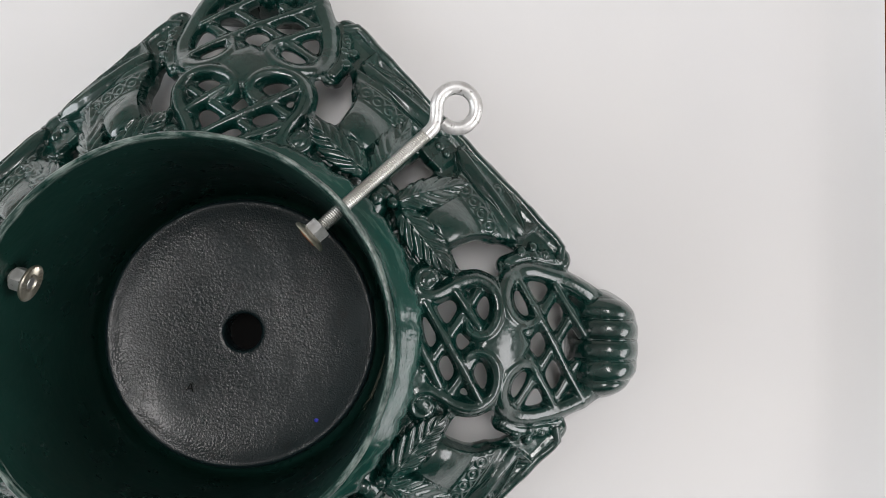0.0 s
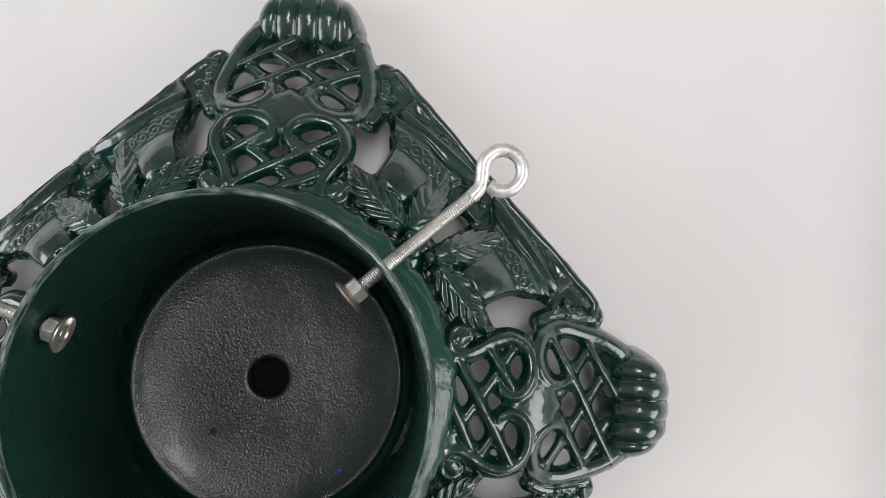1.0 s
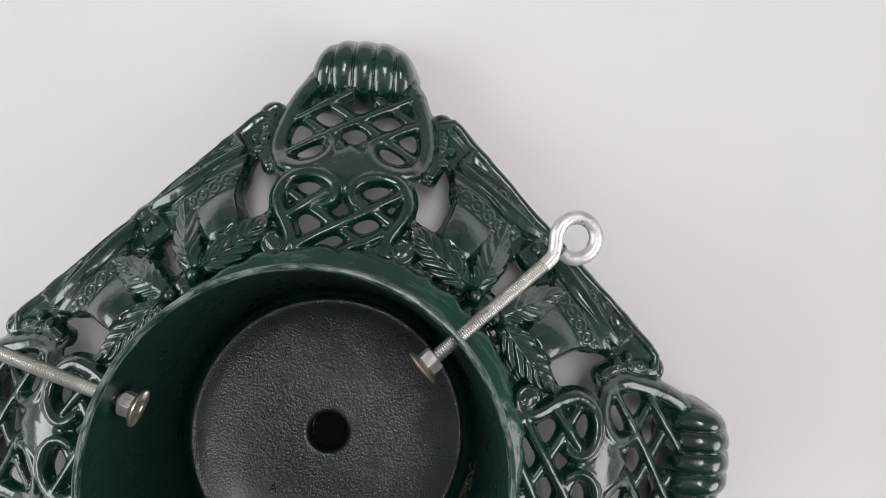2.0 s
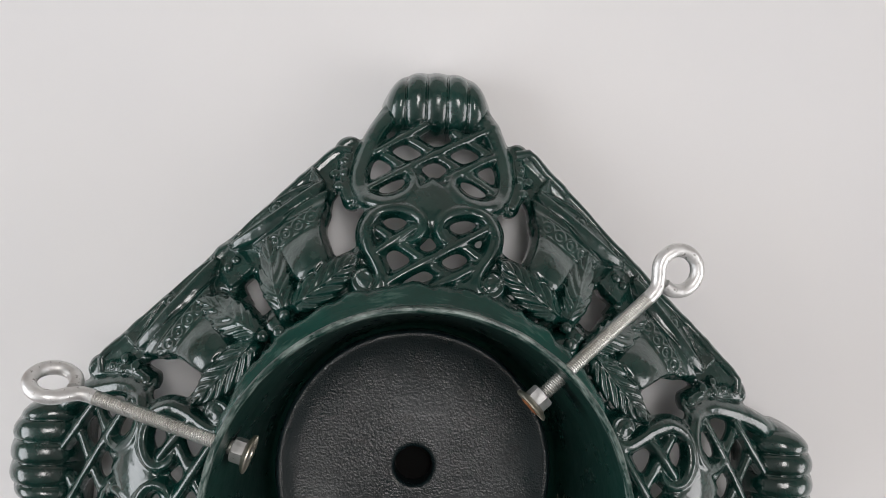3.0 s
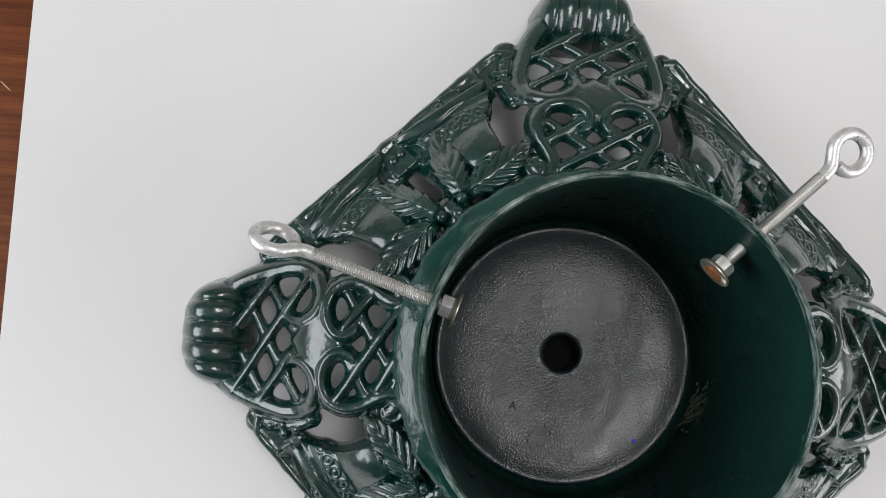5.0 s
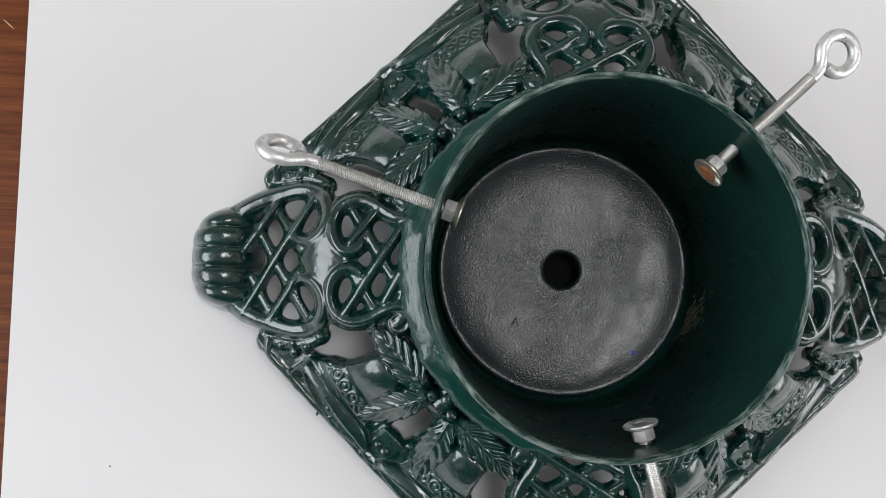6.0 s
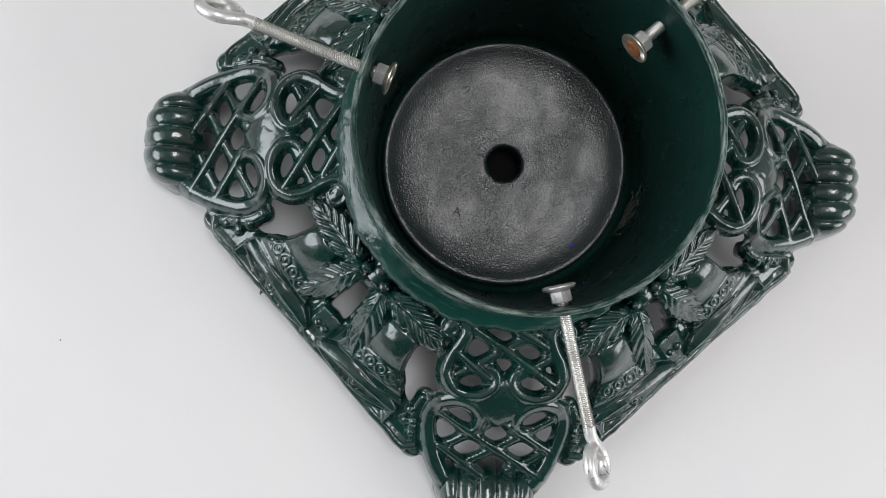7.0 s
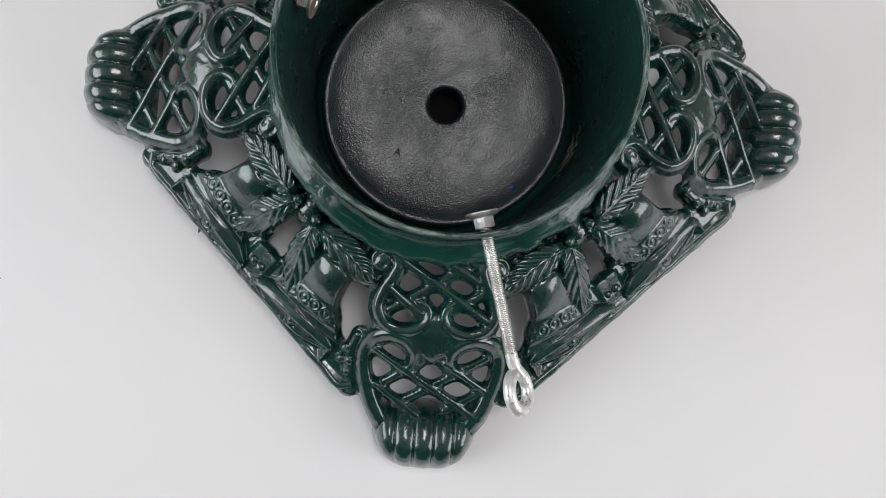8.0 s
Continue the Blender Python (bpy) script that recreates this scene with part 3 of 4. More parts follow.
def leaf_relief(p, base, tip, side, width, h0, h1, teeth, lean):
    """A feathered holly leaf: midrib, slanting ribs and a toothed edge."""
    b, t = np.array(base) * (1, side), np.array(tip) * (1, side)
    d = t - b
    n = np.linalg.norm(d)
    r = p - b
    s = (r @ d) / (n * n)
    off = (d[0] * r[:, 1] - d[1] * r[:, 0]) / n * side - lean * np.sin(math.pi * np.clip(s, 0, 1))
    ss = np.clip(s, 0, 1)
    full = width * np.sin(math.pi * np.minimum(1, 0.10 + 0.88 * ss) ** 0.9) ** 0.65 + 0.3
    x = np.abs(off) / full
    phase = teeth * (ss + 0.03 * np.sin(9.0 * ss + base[0])) - 1.4 * np.minimum(x, 1.2) * (width / n) * teeth
    f = phase - np.floor(phase)
    rib = np.interp(f, (0, 0.2, 0.45, 0.7, 0.9, 1.0), (-0.2, 0.65, 1.0, 0.85, 0.1, -0.2))
    edge = 0.84 + 0.26 * np.interp(f, (0, 0.75, 0.95, 1), (0.45, 1, 0.1, 0.45))
    fade = np.clip(6 * ss, 0, 1) * np.clip(7 * (1 - ss), 0, 1)
    h = h0 + (h1 - h0) * ss + 1.1 * rib * np.clip(5 * x, 0, 1) * fade + 1.3 * np.exp(-((off / 0.7) ** 2)) - 1.6 * x * x
    h = h - np.maximum(0, x - edge) * full * 4.5
    return np.where((s > -0.08) & (s < 1.06), h, DEEP) - 40 * np.maximum(0, np.abs(s - 0.5) - 0.5)


def bell_coords(p, side):
    r = p * (1, side) - np.array(BELL0) / MM
    return r @ np.array(AX), r @ np.array(SIDE)


def bell_relief(p, side):
    a, off = bell_coords(p, side)
    w, top = np.interp(a, np.array(BELL_A) / MM, np.array(BELL_W) / MM), np.interp(a, np.array(BELL_A) / MM, np.array(BELL_H) / MM)
    x = np.abs(off) / w
    h = top * np.maximum(0, 1 - x * x) ** 0.42 - 3.0 - np.maximum(0, x - 1) * w * 2.4
    cove = 1.1 * np.exp(-(((a - 41.5) / 2.0) ** 2))
    return h - cove - 3.5 * np.maximum(0, 1 - a) - 3.5 * np.maximum(0, a - 45)


RING_OFFS = (-20.5, -12.5, -4.5, 3.5, 11.5, 19.5)


def ring_relief(p, side, at, body):
    a, off = bell_coords(p, side)
    d = np.hypot(a - 34.6, off - at)
    z = np.interp(d, (0, 1.0, 1.7, 2.2, 3.0, 3.8, 4.3), (1.0, 0.8, 0.0, 0.2, 1.05, 0.6, -0.2))
    return np.where(d < 4.3, body + z, DEEP)


def line_relief(p, side, at, body):
    a, off = bell_coords(p, side)
    x = np.abs(a - at)
    return np.where((x < 1.4) & (np.abs(off) < np.interp(at, np.array(BELL_A) / MM, np.array(BELL_W) / MM)), body + 0.9 * np.exp(-((x / 0.6) ** 2)) - 0.15, DEEP)


# the bell's mouth: a pointed oval from tip to tip, bowed outwards
MOUTH_C, MOUTH_E, MOUTH_N, MOUTH_L = np.array((138.6, 86.6)), np.array((-0.611, 0.792)), np.array((0.792, 0.611)), 31.3


def mouth_coords(p, side):
    r = p * (1, side) - MOUTH_C
    return r @ MOUTH_E, r @ MOUTH_N


def flare_relief(p, side):
    e, n = mouth_coords(p, side)
    arch = np.maximum(0, 1 - (e / 32.5) ** 2)
    back = 9.5 * arch**0.8 + 1.2
    x = np.where(n < 0, n / back, n)
    h = (8.0 * arch**0.6 - 1.2) * np.interp(x, (-1.5, -1.15, -1.0, -0.75, -0.45, -0.18, -0.05, 0.4, 1.1, 2.0), (-2.0, -0.35, 0.18, 0.55, 0.84, 1.0, 0.98, 0.66, 0.05, -1.2))
    return np.where((np.abs(e) < 33.5) & (x > -1.45), h, DEEP) - 4 * np.maximum(0, np.abs(e) - 31.5)


def mouth_relief(p, side):
    e, n = mouth_coords(p, side)
    arch = np.maximum(0, 1 - (e / MOUTH_L) ** 2)
    bow = 6.6 * arch
    h = 1.3 * arch - 0.30 * n - 0.7 * np.sin(math.pi * np.clip(n / (bow + 0.5), 0, 1)) + 1.3 * np.exp(-(((n - bow) / 0.65) ** 2))
    return np.where((np.abs(e) < MOUTH_L + 1) & (n > -2), h, DEEP) - 3.5 * np.maximum(0, n - bow - 0.9)


def clapper_relief(p, side, floor):
    e, n = mouth_coords(p, side)
    d = np.hypot((e + 1.5) / 1.25, n - 3.2)
    return np.where(d < 3.4, floor + np.interp(d, (0, 1.2, 1.7, 2.4, 3.0, 3.4), (1.5, 1.1, 0.5, 1.0, 0.4, -0.4)), DEEP)


def web_relief(p):
    """The deep ground from which everything else rises; it rolls down to the openings."""
    r = np.hypot(p[:, 0], p[:, 1])
    v = np.abs(p[:, 1])
    panel = np.clip((43 - v) / 4, 0, 1) * np.clip((p[:, 0] - 96) / 4, 0, 1)
    rail = np.interp((236.8 - p[:, 0] - v) / math.sqrt(2), (0, 3, 6, 14, 20, 30), (-3.0, -2.4, -4.2, -4.6, -5.0, -7.0))
    # the narrow opening between two bells: dark walls on both sides, a plain bridge at its outer end
    along, across = (p[:, 0] + v) / 2, (p[:, 0] - v) / math.sqrt(2)
    rail = rail - 4.0 * np.clip((8.5 - across) / 3, 0, 1) * np.clip((along - 80) / 3, 0, 1) * np.clip((100 - along) / 1.5, 0, 1)
    bridge = np.clip((along - 100.5) / 1.5, 0, 1) * np.clip((10 - across) / 3, 0, 1) * np.clip((114 - along) / 3, 0, 1)
    rail = rail * (1 - bridge) - 3.0 * bridge
    groove = np.clip((106.8 - r) / 1.6, 0, 1) * np.clip((v - 20) / 4, 0, 1)
    return rail * (1 - panel) - 3.4 * panel - 8.5 * groove


def flange_relief(p):
    u, v = p[:, 0], np.abs(p[:, 1])
    inner = np.sqrt(np.maximum(0, 98.5**2 - v * v))
    reach = np.maximum(98.5 - 5.0 * np.cos(v / 26 * math.pi) + 4 * (v / 26) ** 2, inner + 1.5)
    x = u - reach
    return np.where(v < 27, np.interp(x, (-5, -1.5, 0, 1.2, 3), (0.2, -0.2, -1.2, -5, -14)), DEEP)


def clump_relief(p, side):
    path = np.array(spline(flip([(181, 48.5, -4), (175, 49, -2), (169, 49.5, -0.6), (162, 50, -0.6), (154, 48.5, -0.8), (148, 45.5, -2)], side), 6))
    pick, x, t = near_path(p, path, 11)
    out = np.full(len(p), DEEP)
    out[pick] = np.interp(np.abs(x), (0, 2, 3.4, 5, 7), (0.2, -0.4, -2.0, -5, -14)) + np.interp(t, np.linspace(0, 1, len(path)), path[:, 2])
    return out


def bead_relief(p, side, u, v, r):
    d = np.hypot(p[:, 0] - u, p[:, 1] - side * v)
    return np.where(d < r * 1.2, np.sqrt(np.maximum(0, 1 - (d / (r * 1.2)) ** 2)) * r * 0.75 - 0.9 - np.maximum(0, (u - 168)) * 0.3, DEEP)


def casting_layers(p, s, seed):
    """All layers of one quarter: (part, its parent, side), heights. Nothing in a sand casting runs quite true."""
    p = p + 0.45 * np.array([noise.noise_vector((x * 0.055, y * 0.055, seed * 3.1 + 0.4))[:2] for x, y in p]) * np.clip((p[:, 0] - np.abs(p[:, 1]))[:, None] / 6, 0, 1)
    upper = ((0, 0.22, 0.5, 1.0), (1.20, 1.06, 0.97, 0.52))
    lower = ((0, 0.25, 0.6, 1.0), (0.50, 0.86, 0.82, 0.46))
    rows = [(("skirt_web", "", 0), web_relief(p)), (("corner_panel", "", 0), star_relief(p)), (("flange", "corner_panel", 0), flange_relief(p))]
    for side in (1, -1):
        rows.append((("upper_scroll", "corner_panel", side), scroll_relief(p, UPPER, side, upper)))
        rows.append((("lower_scroll", "corner_panel", side), scroll_relief(p, LOWER, side, lower)))
        rows.append((("scroll_end", "corner_panel", side), button_relief(p, side)))
        body = bell_relief(p, side)
        rows.append((("bell", "", side), body))
        for at in RING_OFFS:
            rows.append((("ring_ornament", "bell", side), ring_relief(p, side, at, body)))
        for at in (30.2, 39.0):
            rows.append((("bead_line", "bell", side), line_relief(p, side, at, body)))
        rows.append((("lip", "bell", side), flare_relief(p, side)))
        inside = mouth_relief(p, side)
        rows.append((("mouth", "bell", side), inside))
        rows.append((("clapper", "bell", side), clapper_relief(p, side, inside)))
        rows.append((("holly_leaf", "", side), leaf_relief(p, *LEAF_OUT, side, 8.0, 3.4, 4.6, 5.6, 0.8)))
        rows.append((("holly_leaf", "", 2 * side), leaf_relief(p, *LEAF_IN, side, 8.4, 3.2, 2.2, 5.6, -0.8)))
        rows.append((("corner_web", "", side), clump_relief(p, side)))
        for u, v, r in BEADS:
            rows.append((("bead", "corner_web", side), bead_relief(p, side, u, v, r)))
    for group, xs, hs in ((OVER, OVER_X, OVER_H), (UNDER, UNDER_X, UNDER_H)):
        for a, b in group:
            rows.append((("trellis_bar", "corner_panel", 0), bar_relief(p, (a[0], a[1] * s), (b[0], b[1] * s), xs, hs)))
    return rows


CRISP = ("holly_leaf", "bell", "lip", "mouth", "clapper", "bead", "scroll_end")


def casting_height(p, s, seed):
    """Height of the fused casting over the skirt in millimetres, and the layer that is uppermost at each point."""
    rows = casting_layers(p, s, seed)
    h = np.stack([z for _, z in rows])
    names = [name for name, _ in rows]
    owner, top = h.argmax(0), h.max(0)
    # scrolls and trellis flow together; leaves, bells and beads are parted by sharp creases
    k = 0.42
    fused = top + k * np.log(np.exp((h - top) / k).sum(0))
    crisp = np.array([name[0] in CRISP for name in names])
    gap = np.where(crisp[owner][None] | crisp[:, None], top - h, 99.0)
    np.put_along_axis(gap, owner[None], 99.0, 0)
    kin = np.array([[a[0] in ("ring_ornament", "bead_line") or b[0] in ("ring_ornament", "bead_line") for b in names] for a in names])
    gap = np.where(kin[owner].T, 99.0, gap)
    crease = np.exp(-gap.min(0) / 0.55)
    crease *= np.clip((top - h[0]) / 1.2, 0, 1)
    return np.where(crease > 0.02, top - 1.1 * crease, fused), owner, names


def skirt_height(q):
    r = np.hypot(q[:, 0], q[:, 1])
    t = (2 * q[:, 0] * q[:, 1] / (r * r)) ** 2
    return np.interp(r * (1 + 0.20 * t), FALL_TABLE[:, 0], FALL_TABLE[:, 1])


CAST_LABELS = {
    "corner_panel": "pierced corner panel of scrolls and trellis with a star boss",
    "skirt_web": "pierced sloping web of the casting between scrolls and bells",
    "bell": "cast bell in half relief with a flared lip",
}


def build_casting(s, lean, reach, skew, gaps, seed):
    """One quarter of the pierced skirt, pointing along +x: a single fused relief with rounded openings, parted into its ornaments. s = -1 mirrors the trellis; the foot leans to one side and reaches out by so many metres, and its toes are cast askew."""
    runs, step, edge = plan_shapes(s, gaps), 0.00055, 0.0011
    us, vs = np.arange(0.066, 0.208, step), np.arange(-0.1292, 0.1293, step)
    u, v = np.meshgrid(us, vs, indexing="ij")
    d = cover(np.stack([u.ravel(), v.ravel()], 1), runs).reshape(u.shape)
    inside = (d < edge) & (np.abs(v) < u + step) & (np.hypot(u, v) > 0.094)
    cell = inside[:-1, :-1].astype(int) + inside[1:, :-1] + inside[:-1, 1:] + inside[1:, 1:] >= 3
    full = np.zeros(u.shape, int)
    for a in (0, 1):
        for b in (0, 1):
            full[a : a + cell.shape[0], b : b + cell.shape[1]] += cell
    used = full > 0
    index = -np.ones(u.shape, int)
    index[used] = np.arange(used.sum())
    q = np.stack([u[used], v[used]], 1)
    rim = full[used] < 4
    for _ in range(3):
        e = q[rim]
        h = 2e-4
        d0 = cover(e, runs)
        gx, gy = (cover(e + (h, 0), runs) - d0) / h, (cover(e + (0, h), runs) - d0) / h
        g = np.maximum(gx * gx + gy * gy, 0.2)
        move = np.clip((edge - d0) / g, -0.0005, 0.0005)
        q[rim] = e + np.stack([gx * move, gy * move], 1)
    over = np.abs(q[:, 1]) > q[:, 0]
    m = (q[:, 0] + np.abs(q[:, 1])) / 2
    q[over] = np.stack([m, np.sign(q[:, 1]) * m], 1)[over]
    seam = np.abs(np.abs(q[:, 1]) - q[:, 0]) < 1e-5
    high, layer, names = casting_height(q / MM, s, seed)
    roll = np.clip((cover(q, runs) + 0.0014) / 0.0025, 0, 1)
    z = skirt_height(q) + high * MM - 0.0022 * roll * roll
    z = np.maximum(z, 0.003)
    z += np.array([0.00026 * noise.noise(c * 60) + 0.00013 * noise.noise(c * 170) for c in (Vector((x, y, 0.3 + seed)) for x, y in q)])
    top = np.column_stack([q, z])
    top[:, 1] += lean * np.clip((q[:, 0] - 0.120) / 0.080, 0, 1) ** 1.5 * np.clip((0.060 - np.abs(q[:, 1])) / 0.015, 0, 1)
    i, j = np.nonzero(cell)
    quads = np.stack([index[i, j], index[i + 1, j], index[i + 1, j + 1], index[i, j + 1]], 1)
    ring = {}
    for a, b, c, e in quads:
        for x, y in ((a, b), (b, c), (c, e), (e, a)):
            ring[(x, y)] = True
    border = np.array([(a, b) for a, b in ring if (b, a) not in ring and not (seam[a] and seam[b])])
    for _ in range(4):
        total, count = np.zeros_like(top), np.zeros(len(top))
        for a, b in ((0, 1), (1, 0)):
            np.add.at(total, border[:, a], top[border[:, b]])
            np.add.at(count, border[:, a], 1)
        soft = (count == 2) & ~seam
        top[soft] = 0.5 * top[soft] + 0.25 * total[soft]
    # one set of normals for the whole relief, so that the parts join without a seam
    flat = np.cross(top[quads[:, 2]] - top[quads[:, 0]], top[quads[:, 3]] - top[quads[:, 1]])
    normal = np.zeros_like(top)
    for c in range(4):
        np.add.at(normal, quads[:, c], flat)
    diag = np.stack([np.full(len(q), 1.0), -np.sign(q[:, 1]), np.zeros(len(q))], 1) / math.sqrt(2)
    normal[seam] -= (normal[seam] * diag[seam]).sum(1)[:, None] * diag[seam]
    normal /= np.maximum(np.linalg.norm(normal, axis=1), 1e-12)[:, None]
    owner = layer[quads[:, 0]]
    merged = {}
    for k, name in enumerate(names):
        key = (name, k) if name[0] in ("trellis_bar", "ring_ornament", "bead_line", "bead") else (name, -1)
        merged.setdefault(key, []).append(k)
    made, parents = [], {}
    for (name, _), layers in merged.items():
        pick = quads[np.isin(owner, layers)]
        if not len(pick):
            continue
        ids, inv = np.unique(pick, return_inverse=True)
        verts, norms = top[ids], normal[ids]
        faces = inv.reshape(pick.shape)
        if name[0] == "skirt_web":  # it carries the walls of the openings
            wall = np.unique(border)
            at = {w: len(verts) + n for n, w in enumerate(wall)}
            out = np.zeros((len(top), 3))
            run = top[border[:, 1]] - top[border[:, 0]]
            face_out = np.column_stack([run[:, 1], -run[:, 0], np.zeros(len(run))])
            for c in (0, 1):
                np.add.at(out, border[:, c], face_out)
            out = out[wall] / np.maximum(np.linalg.norm(out[wall], axis=1), 1e-12)[:, None]
            mid = out * 0.8 + normal[wall] * 0.6
            mid /= np.linalg.norm(mid, axis=1)[:, None]
            low = top[wall] - np.outer(np.where(np.abs(top[wall, 1]) < 0.040, 0.0030, 0.0100), (0, 0, 1))
            low[:, 2] = np.maximum(low[:, 2], 0.001)
            drop = {w: len(verts) + len(wall) + n for n, w in enumerate(wall)}
            verts, norms = np.concatenate([verts, top[wall], low]), np.concatenate([norms, mid, out])
            faces = np.concatenate([faces, [(at[b], at[a], drop[a], drop[b]) for a, b in border]])
        me = bpy.data.meshes.new(name[0])
        me.from_pydata(verts.tolist(), [], faces.tolist())
        me.polygons.foreach_set("use_smooth", np.ones(len(faces), bool))
        me.normals_split_custom_set_from_vertices(norms.tolist())
        me.materials.append(ENAMEL)
        ob = new(name[0], me)
        ob.parent = parents[(name[1], name[2] if (name[1], name[2]) in parents else 0)] if name[1] else stand
        if not name[1]:
            parents[(name[0], name[2])] = ob
            made.append(ob)
        tagged(ob, CAST_LABELS.get(name[0], ""))
    build_paw(parents[("corner_panel", 0)], skew).location = (reach, lean, 0)
    return made


def build_paw(panel, skew):
    """A fluted paw foot: five rounded toes between two flanks, one smooth shell parted toe by toe."""
    shell = spline([(0.1880, 0.0), (0.1884, 0.0120), (0.1902, 0.0212), (0.1945, 0.0276), (0.2020, 0.0316), (0.2100, 0.0334), (0.2178, 0.0318), (0.2245, 0.0262), (0.2290, 0.0180), (0.2310, 0.0095), (0.2312, 0.0)], 6)
    cols, wide = 150, 0.0332
    rings, keys = [], []
    for j in range(cols + 1):
        x = -1 + 2 * j / cols
        lobe = (wide * x - skew) / 0.0120
        keys.append(round(lobe) if abs(lobe) < 2.5 else 9)
    for i, (u, z) in enumerate(shell):
        p, q = shell[max(i - 1, 0)], shell[min(i + 1, len(shell) - 1)]
        m = math.hypot(q[0] - p[0], q[1] - p[1])
        nu, nz = -(q[1] - p[1]) / m, (q[0] - p[0]) / m
        line = []
        for j in range(cols + 1):
            x = -1 + 2 * j / cols
            v = wide * x
            lobe = (v - skew) / 0.0120
            f = min(1.0, abs(lobe - round(max(-2, min(2, lobe)))) / 0.5)
            deep = 0.0034 * min(1.0, max(0.0, (z - 0.010) / 0.012)) * (1.0 if nu < 0 else 1.1)
            dent = deep * (1 - math.sqrt(max(0.0, 1 - 0.94 * f * f)))
            tall = max(0.0, 1 - abs(x) ** 6.0) ** 0.42
            reach = 1 - 0.48 * abs(x) ** 3.6
            uu = u - nu * dent
            line.append((0.190 + (uu - 0.190) * (reach if uu > 0.19 else 1), v, max(0.0, (z - nz * dent) * tall)))
        rings.append(line)
    pts = np.array(rings)
    du, dv = np.gradient(pts, axis=0), np.gradient(pts, axis=1)
    normal = np.cross(du, dv)
    normal *= np.where(normal[..., 2:] < 0, -1, 1) * 1.0
    normal /= np.maximum(np.linalg.norm(normal, axis=2), 1e-12)[..., None]
    paw = None
    heel = 13
    for key in (9, -2, -1, 0, 1, 2):
        ids, verts, norms, faces = {}, [], [], []
        for j in range(cols):
            for i in range(len(shell) - 1):
                if (keys[j] == 9 or i < heel) != (key == 9) or (key != 9 and keys[j] != key):
                    continue
                loop = []
                for a, b in ((i, j), (i + 1, j), (i + 1, j + 1), (i, j + 1)):
                    if (a, b) not in ids:
                        ids[(a, b)] = len(verts)
                        verts.append(tuple(pts[a, b]))
                        norms.append(tuple(normal[a, b]))
                    loop.append(ids[(a, b)])
                faces.append(loop)
        me = bpy.data.meshes.new("paw" if key == 9 else "toe")
        me.from_pydata(verts, [], faces)
        me.polygons.foreach_set("use_smooth", np.ones(len(faces), bool))
        me.normals_split_custom_set_from_vertices(norms)
        me.materials.append(ENAMEL)
        ob = new(me.name.split(".")[0], me)
        ob.parent = panel if key == 9 else paw
        if key == 9:
            paw = tagged(ob, "paw foot with five rounded toes")
    return paw


def build_side():
    """What the two bells of one side share: the rail, the berries, the web between the mouths."""
    made = []
    sec = [(-3.4, -16), (-3.0, -6), (-2.0, -2.2), (-1.0, -0.7), (0.2, -0.1), (1.4, -0.2), (2.6, -0.9), (3.8, -2.2), (4.8, -4.5), (5.4, -10)]
    path = []
    for i in range(41):
        t = i / 40
        u = 184.2 + (52.6 - 184.2) * t
        v = 52.6 + (184.2 - 52.6) * t
        e = min(t, 1 - t)
        inset = 5.0 * max(0, 1 - e / 0.035) ** 2 + 0.25 * math.sin(2 * math.pi * 2 * t) ** 2
        path.append(((u - inset - 0.4) * MM, (v - inset - 0.4) * MM, -0.0010 - 0.0022 * math.sin(math.pi * t)))
    bm = bmesh.new()
    strip(bm, path, [(a * MM, b * MM) for a, b in sec])
    made.append(part("edge_rail", bm, ENAMEL, stand))
    web = [(-9, -11), (-7.5, -3.5), (-5, -1.2), (-2.5, -0.2), (0, 0.2), (2.5, -0.2), (5, -1.2), (7.5, -3.5), (9, -11)]
    for u, v in ((106.5, 110.5), (110.5, 106.5)):
        bm = bmesh.new()
        ball(bm, lift(u * MM, v * MM, -0.0026), 0.0028, 0.0028, 0.0018)
        made.append(part("bead", bm, ENAMEL, stand))
    bm = bmesh.new()
    strip(bm, [(u * MM, u * MM) for u in np.linspace(66, 79, 8)], [(a * MM, b * MM) for a, b in web], lambda t: 1.35 - 0.75 * t, 0.0012)
    made.append(part("berry_web", bm, ENAMEL, stand))
    for u, v, r in ((82.0, 71.4, 3.3), (71.4, 82.0, 3.3), (73.4, 73.4, 3.7)):
        bm = bmesh.new()
        ball(bm, lift(u * MM, v * MM, 0.0020), r * MM, r * MM, r * 0.8 * MM, 16, 10)
        made.append(part("berry", bm, ENAMEL, stand))
    return made


build_pot()
WIDE, NARROW = 0.0104, 0.0080
CORNERS = [
    (1, -0.0002, 0.0008, -0.0030, (WIDE, WIDE)),
    (1, -0.0016, 0.0, 0.0, (NARROW, WIDE)),
    (-1, 0.0004, 0.0, -0.0010, (WIDE, NARROW)),
    (-1, 0.0, 0.0, 0.0, (WIDE, WIDE)),
]
for k, (s, lean, reach, skew, gaps) in enumerate(CORNERS):
    for ob in build_casting(s, lean, reach, skew, gaps, k):
        ob.matrix_basis = turned(k)
for ob in build_side():
    # the four edges of the casting are not quite square to the pot
    off = (0.0010, -0.0011, -0.0003, 0.0007) if ob.name.startswith("edge_rail") else (0, 0, 0, 0)
    ob.matrix_basis = turned(0) @ Matrix.Translation((off[0], off[0], 0))
    for k in (1, 2, 3):
        copy_thing(ob, turned(k) @ Matrix.Translation((off[k], off[k], 0)))


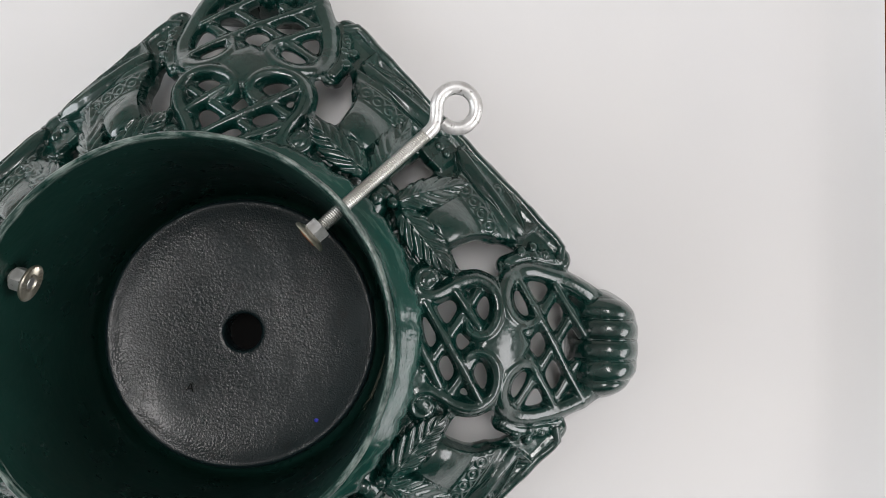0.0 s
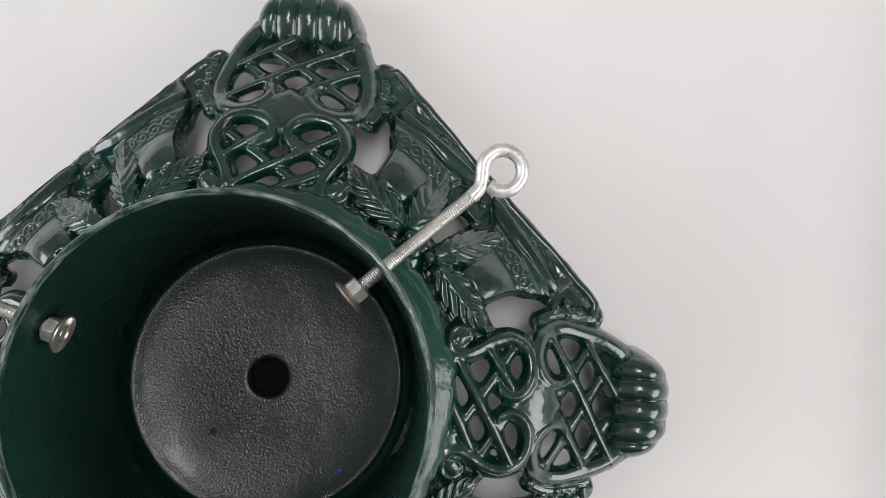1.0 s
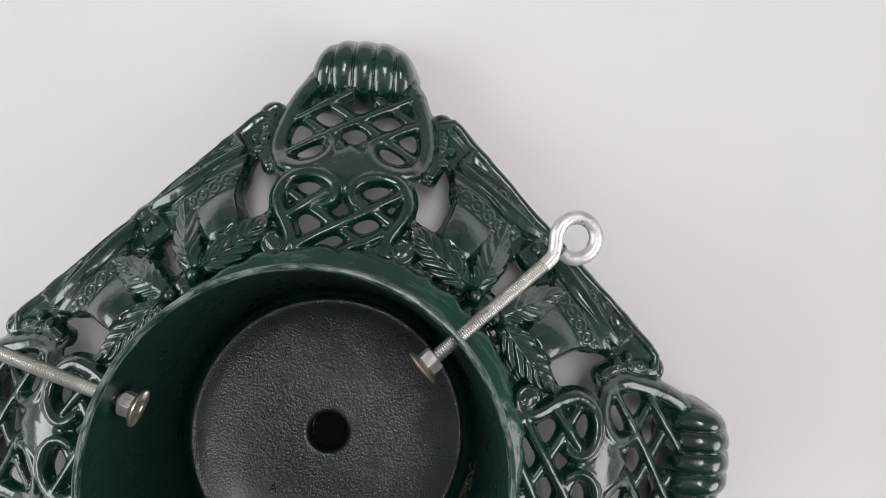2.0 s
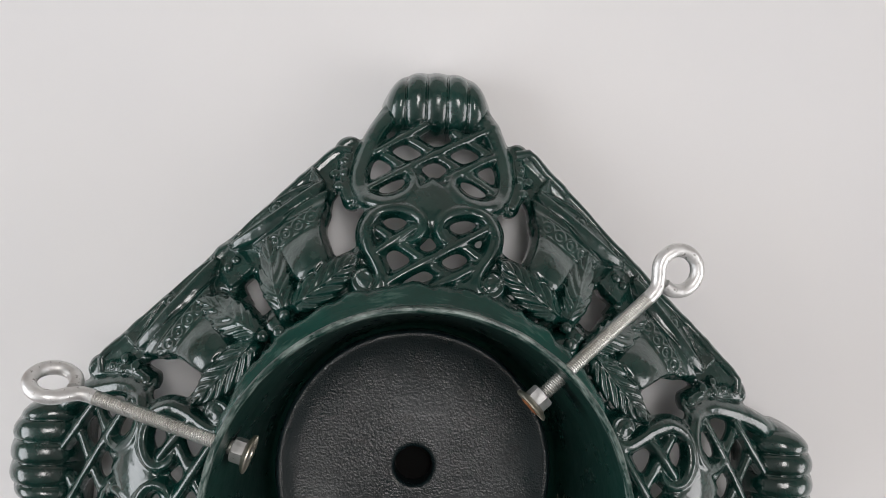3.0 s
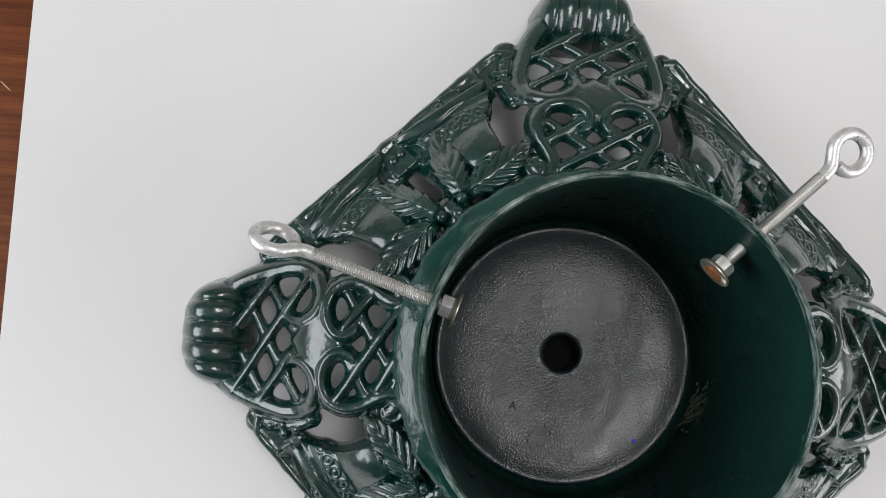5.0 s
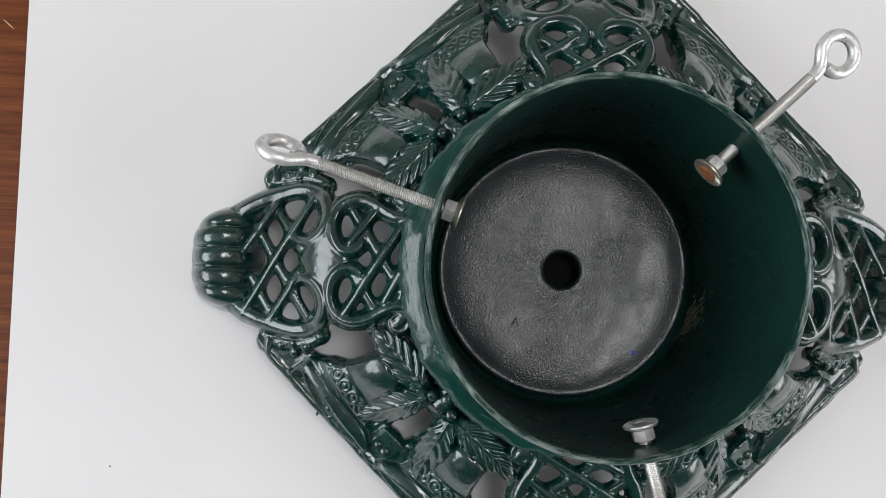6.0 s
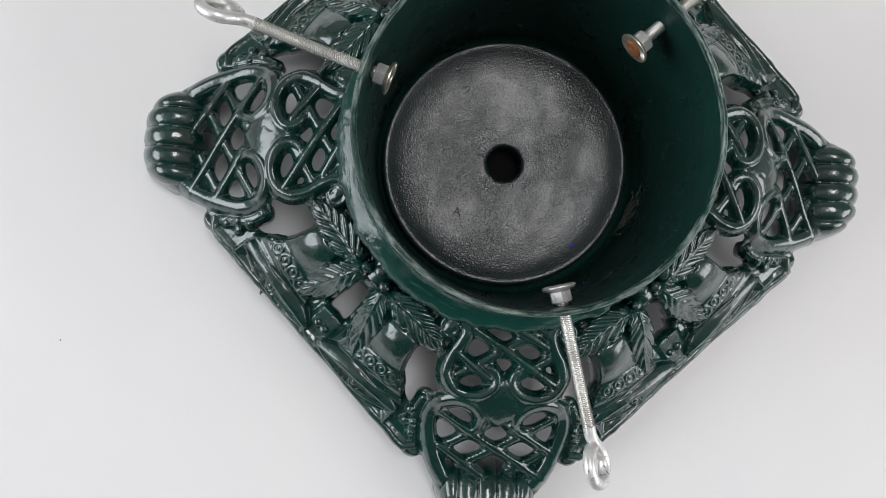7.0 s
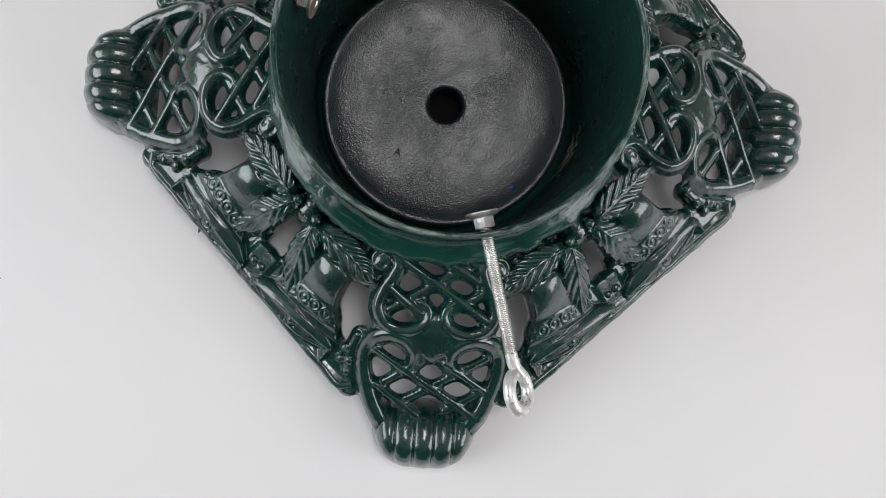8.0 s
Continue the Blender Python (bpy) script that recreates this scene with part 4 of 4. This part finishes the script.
bm = bmesh.new()
ball(bm, (-0.1466, -0.0910, 0.0246), 0.0013, 0.0011, 0.0012, 8, 6)
ball(bm, (-0.1475, -0.0921, 0.0238), 0.0006, 0.0012, 0.0006, 8, 6)
part("burr", bm, ENAMEL, stand, "small dark casting burr on the edge")


# ---- eye bolts ----
def build_bolt(flange, neck, tilt, nut_mat, rusty, label):
    """Threaded rod with a bent eye outside the pot and a flange nut inside; its own x axis runs outwards along the rod."""
    f, n = Vector(flange), Vector(neck)
    d = n - f
    length = d.length
    bolt = tagged(new("eye_bolt"), label, "bolt", "eye bolts round the pot")
    bolt.matrix_basis = Matrix.Translation(f) @ Matrix.Rotation(math.atan2(d.y, d.x), 4, "Z") @ Matrix.Rotation(-math.asin(d.z / length), 4, "Y") @ Matrix.Rotation(radians(tilt), 4, "X")
    # thread: ridges round the rod
    bm = bmesh.new()
    rings, pitch, x = [], 0.00104, 0.0015
    end = length - 0.002
    k = 0
    while x < end:
        r = 0.0033 if k % 2 == 0 else 0.0026
        slant = 0.0004
        rings.append([(x + slant * math.sin(a), r * math.cos(a), r * math.sin(a)) for a in [2 * math.pi * i / 16 for i in range(16)]])
        x += pitch / 2
        k += 1
    skin(bm, rings, closed=True)
    part("shank", bm, THREAD, bolt, sharp=80)
    # plain neck and the eye, one bent wire
    bm = bmesh.new()
    R, c = 0.0093, length + 0.0140
    wire = [(length - 0.005, 0.0), (length - 0.001, 0.0002), (length + 0.0026, 0.0016)]
    for i in range(23):
        a = radians(146 - 322 * i / 22)
        wire.append((c + R * math.cos(a), R * math.sin(a)))
    wire = spline(wire, 2)
    rings = []
    for i, p in enumerate(wire):
        q = wire[min(i + 1, len(wire) - 1)] - wire[max(i - 1, 0)]
        q = q / np.linalg.norm(q)
        r = 0.0032
        rings.append([(p[0] - q[1] * r * math.cos(a), p[1] + q[0] * r * math.cos(a), r * math.sin(a)) for a in [2 * math.pi * j / 14 for j in range(14)]])
    skin(bm, rings, closed=True)
    part("eye", bm, ZINC, bolt, "bright zinc eye bent from the rod")
    # flange nut
    bm = bmesh.new()
    hexa = []
    for x, r in ((0.0016, 0.0050), (0.0022, 0.0057), (0.0070, 0.0057), (0.0077, 0.0051)):
        ring = []
        for i in range(24):
            a = 2 * math.pi * i / 24
            edge = 0.0050 / math.cos((a + math.pi / 6) % (math.pi / 3) - math.pi / 6)
            ring.append((x, min(edge, r) * math.cos(a), min(edge, r) * math.sin(a)))
        hexa.append(ring)
    skin(bm, hexa, closed=True)
    nut = part("flange_nut", bm, ZINC, bolt, "hexagonal flange nut", sharp=25)
    bm = bmesh.new()
    rings = []
    teeth = 72
    for x, r, saw in ((0.0024, 0.0055, 0), (0.0012, 0.0080, 0), (0.0002, 0.0086, 0), (-0.0004, 0.0085, 0), (-0.0007, 0.0078, 1), (-0.0007, 0.0052, 1), (-0.0004, 0.0040, 0), (0.0006, 0.0031, 0)):
        ring = []
        for i in range(teeth):
            a = 2 * math.pi * i / teeth
            ring.append((x + (0.0005 * ((i % 3) / 2) if saw else 0), r * math.cos(a + (0.12 if r > 0.0052 and saw else 0)), r * math.sin(a + (0.12 if r > 0.0052 and saw else 0))))
        rings.append(ring)
    skin(bm, rings, closed=True)
    part("flange", bm, nut_mat, nut, "serrated round flange", sharp=30)
    bm = bmesh.new()
    tip = [[(x, r * math.cos(2 * math.pi * i / 16), r * math.sin(2 * math.pi * i / 16)) for i in range(16)] for x, r in ((0.002, 0.0029), (0.0002, 0.0029), (-0.0001, 0.0025), (0.0002, 0.0012))]
    if rusty:
        tip = [[(x + 0.0004 * noise.noise((y * 900, z * 900, 0)), y * 1.65, z * 1.65) for x, y, z in ring] for ring in tip]
        tip = [[(x - 0.0011, y, z) for x, y, z in ring] for ring in tip]
    skin(bm, tip, closed=True)
    part("rod_end", bm, RUST if rusty else THREAD, nut, "rusted rod end" if rusty else "rod end in the nut")
    # oversize hole's lining where the rod passes the pot
    return bolt


build_bolt((0.0480, 0.0480, 0.1285), (0.1027, 0.1007, 0.1280), 12, YELLOW, True, "zinc eye bolt through the pot wall with a rusted flange nut")
build_bolt((-0.0732, 0.0226, 0.1290), (-0.1458, 0.0458, 0.1285), 56, YELLOW, False, "zinc eye bolt with its eye tilted beside the holly bells")
build_bolt((0.0175, -0.0745, 0.1290), (0.0385, -0.1475, 0.1290), -55, ZINC, False, "bright zinc eye bolt whose eye stands steeply over a foot")


# ---- small marks ----
def build_speck(x, y, z, r, mat, label):
    bm = bmesh.new()
    ball(bm, (x, y, z), r, r * 0.8, r * 0.35, 8, 6)
    return tagged(part("crumb", bm, mat, None), label, "crumb")


build_speck(-0.2755, -0.1313, 0.0008, 0.0006, SPLASH, "tiny dark crumb lying on the white paper")
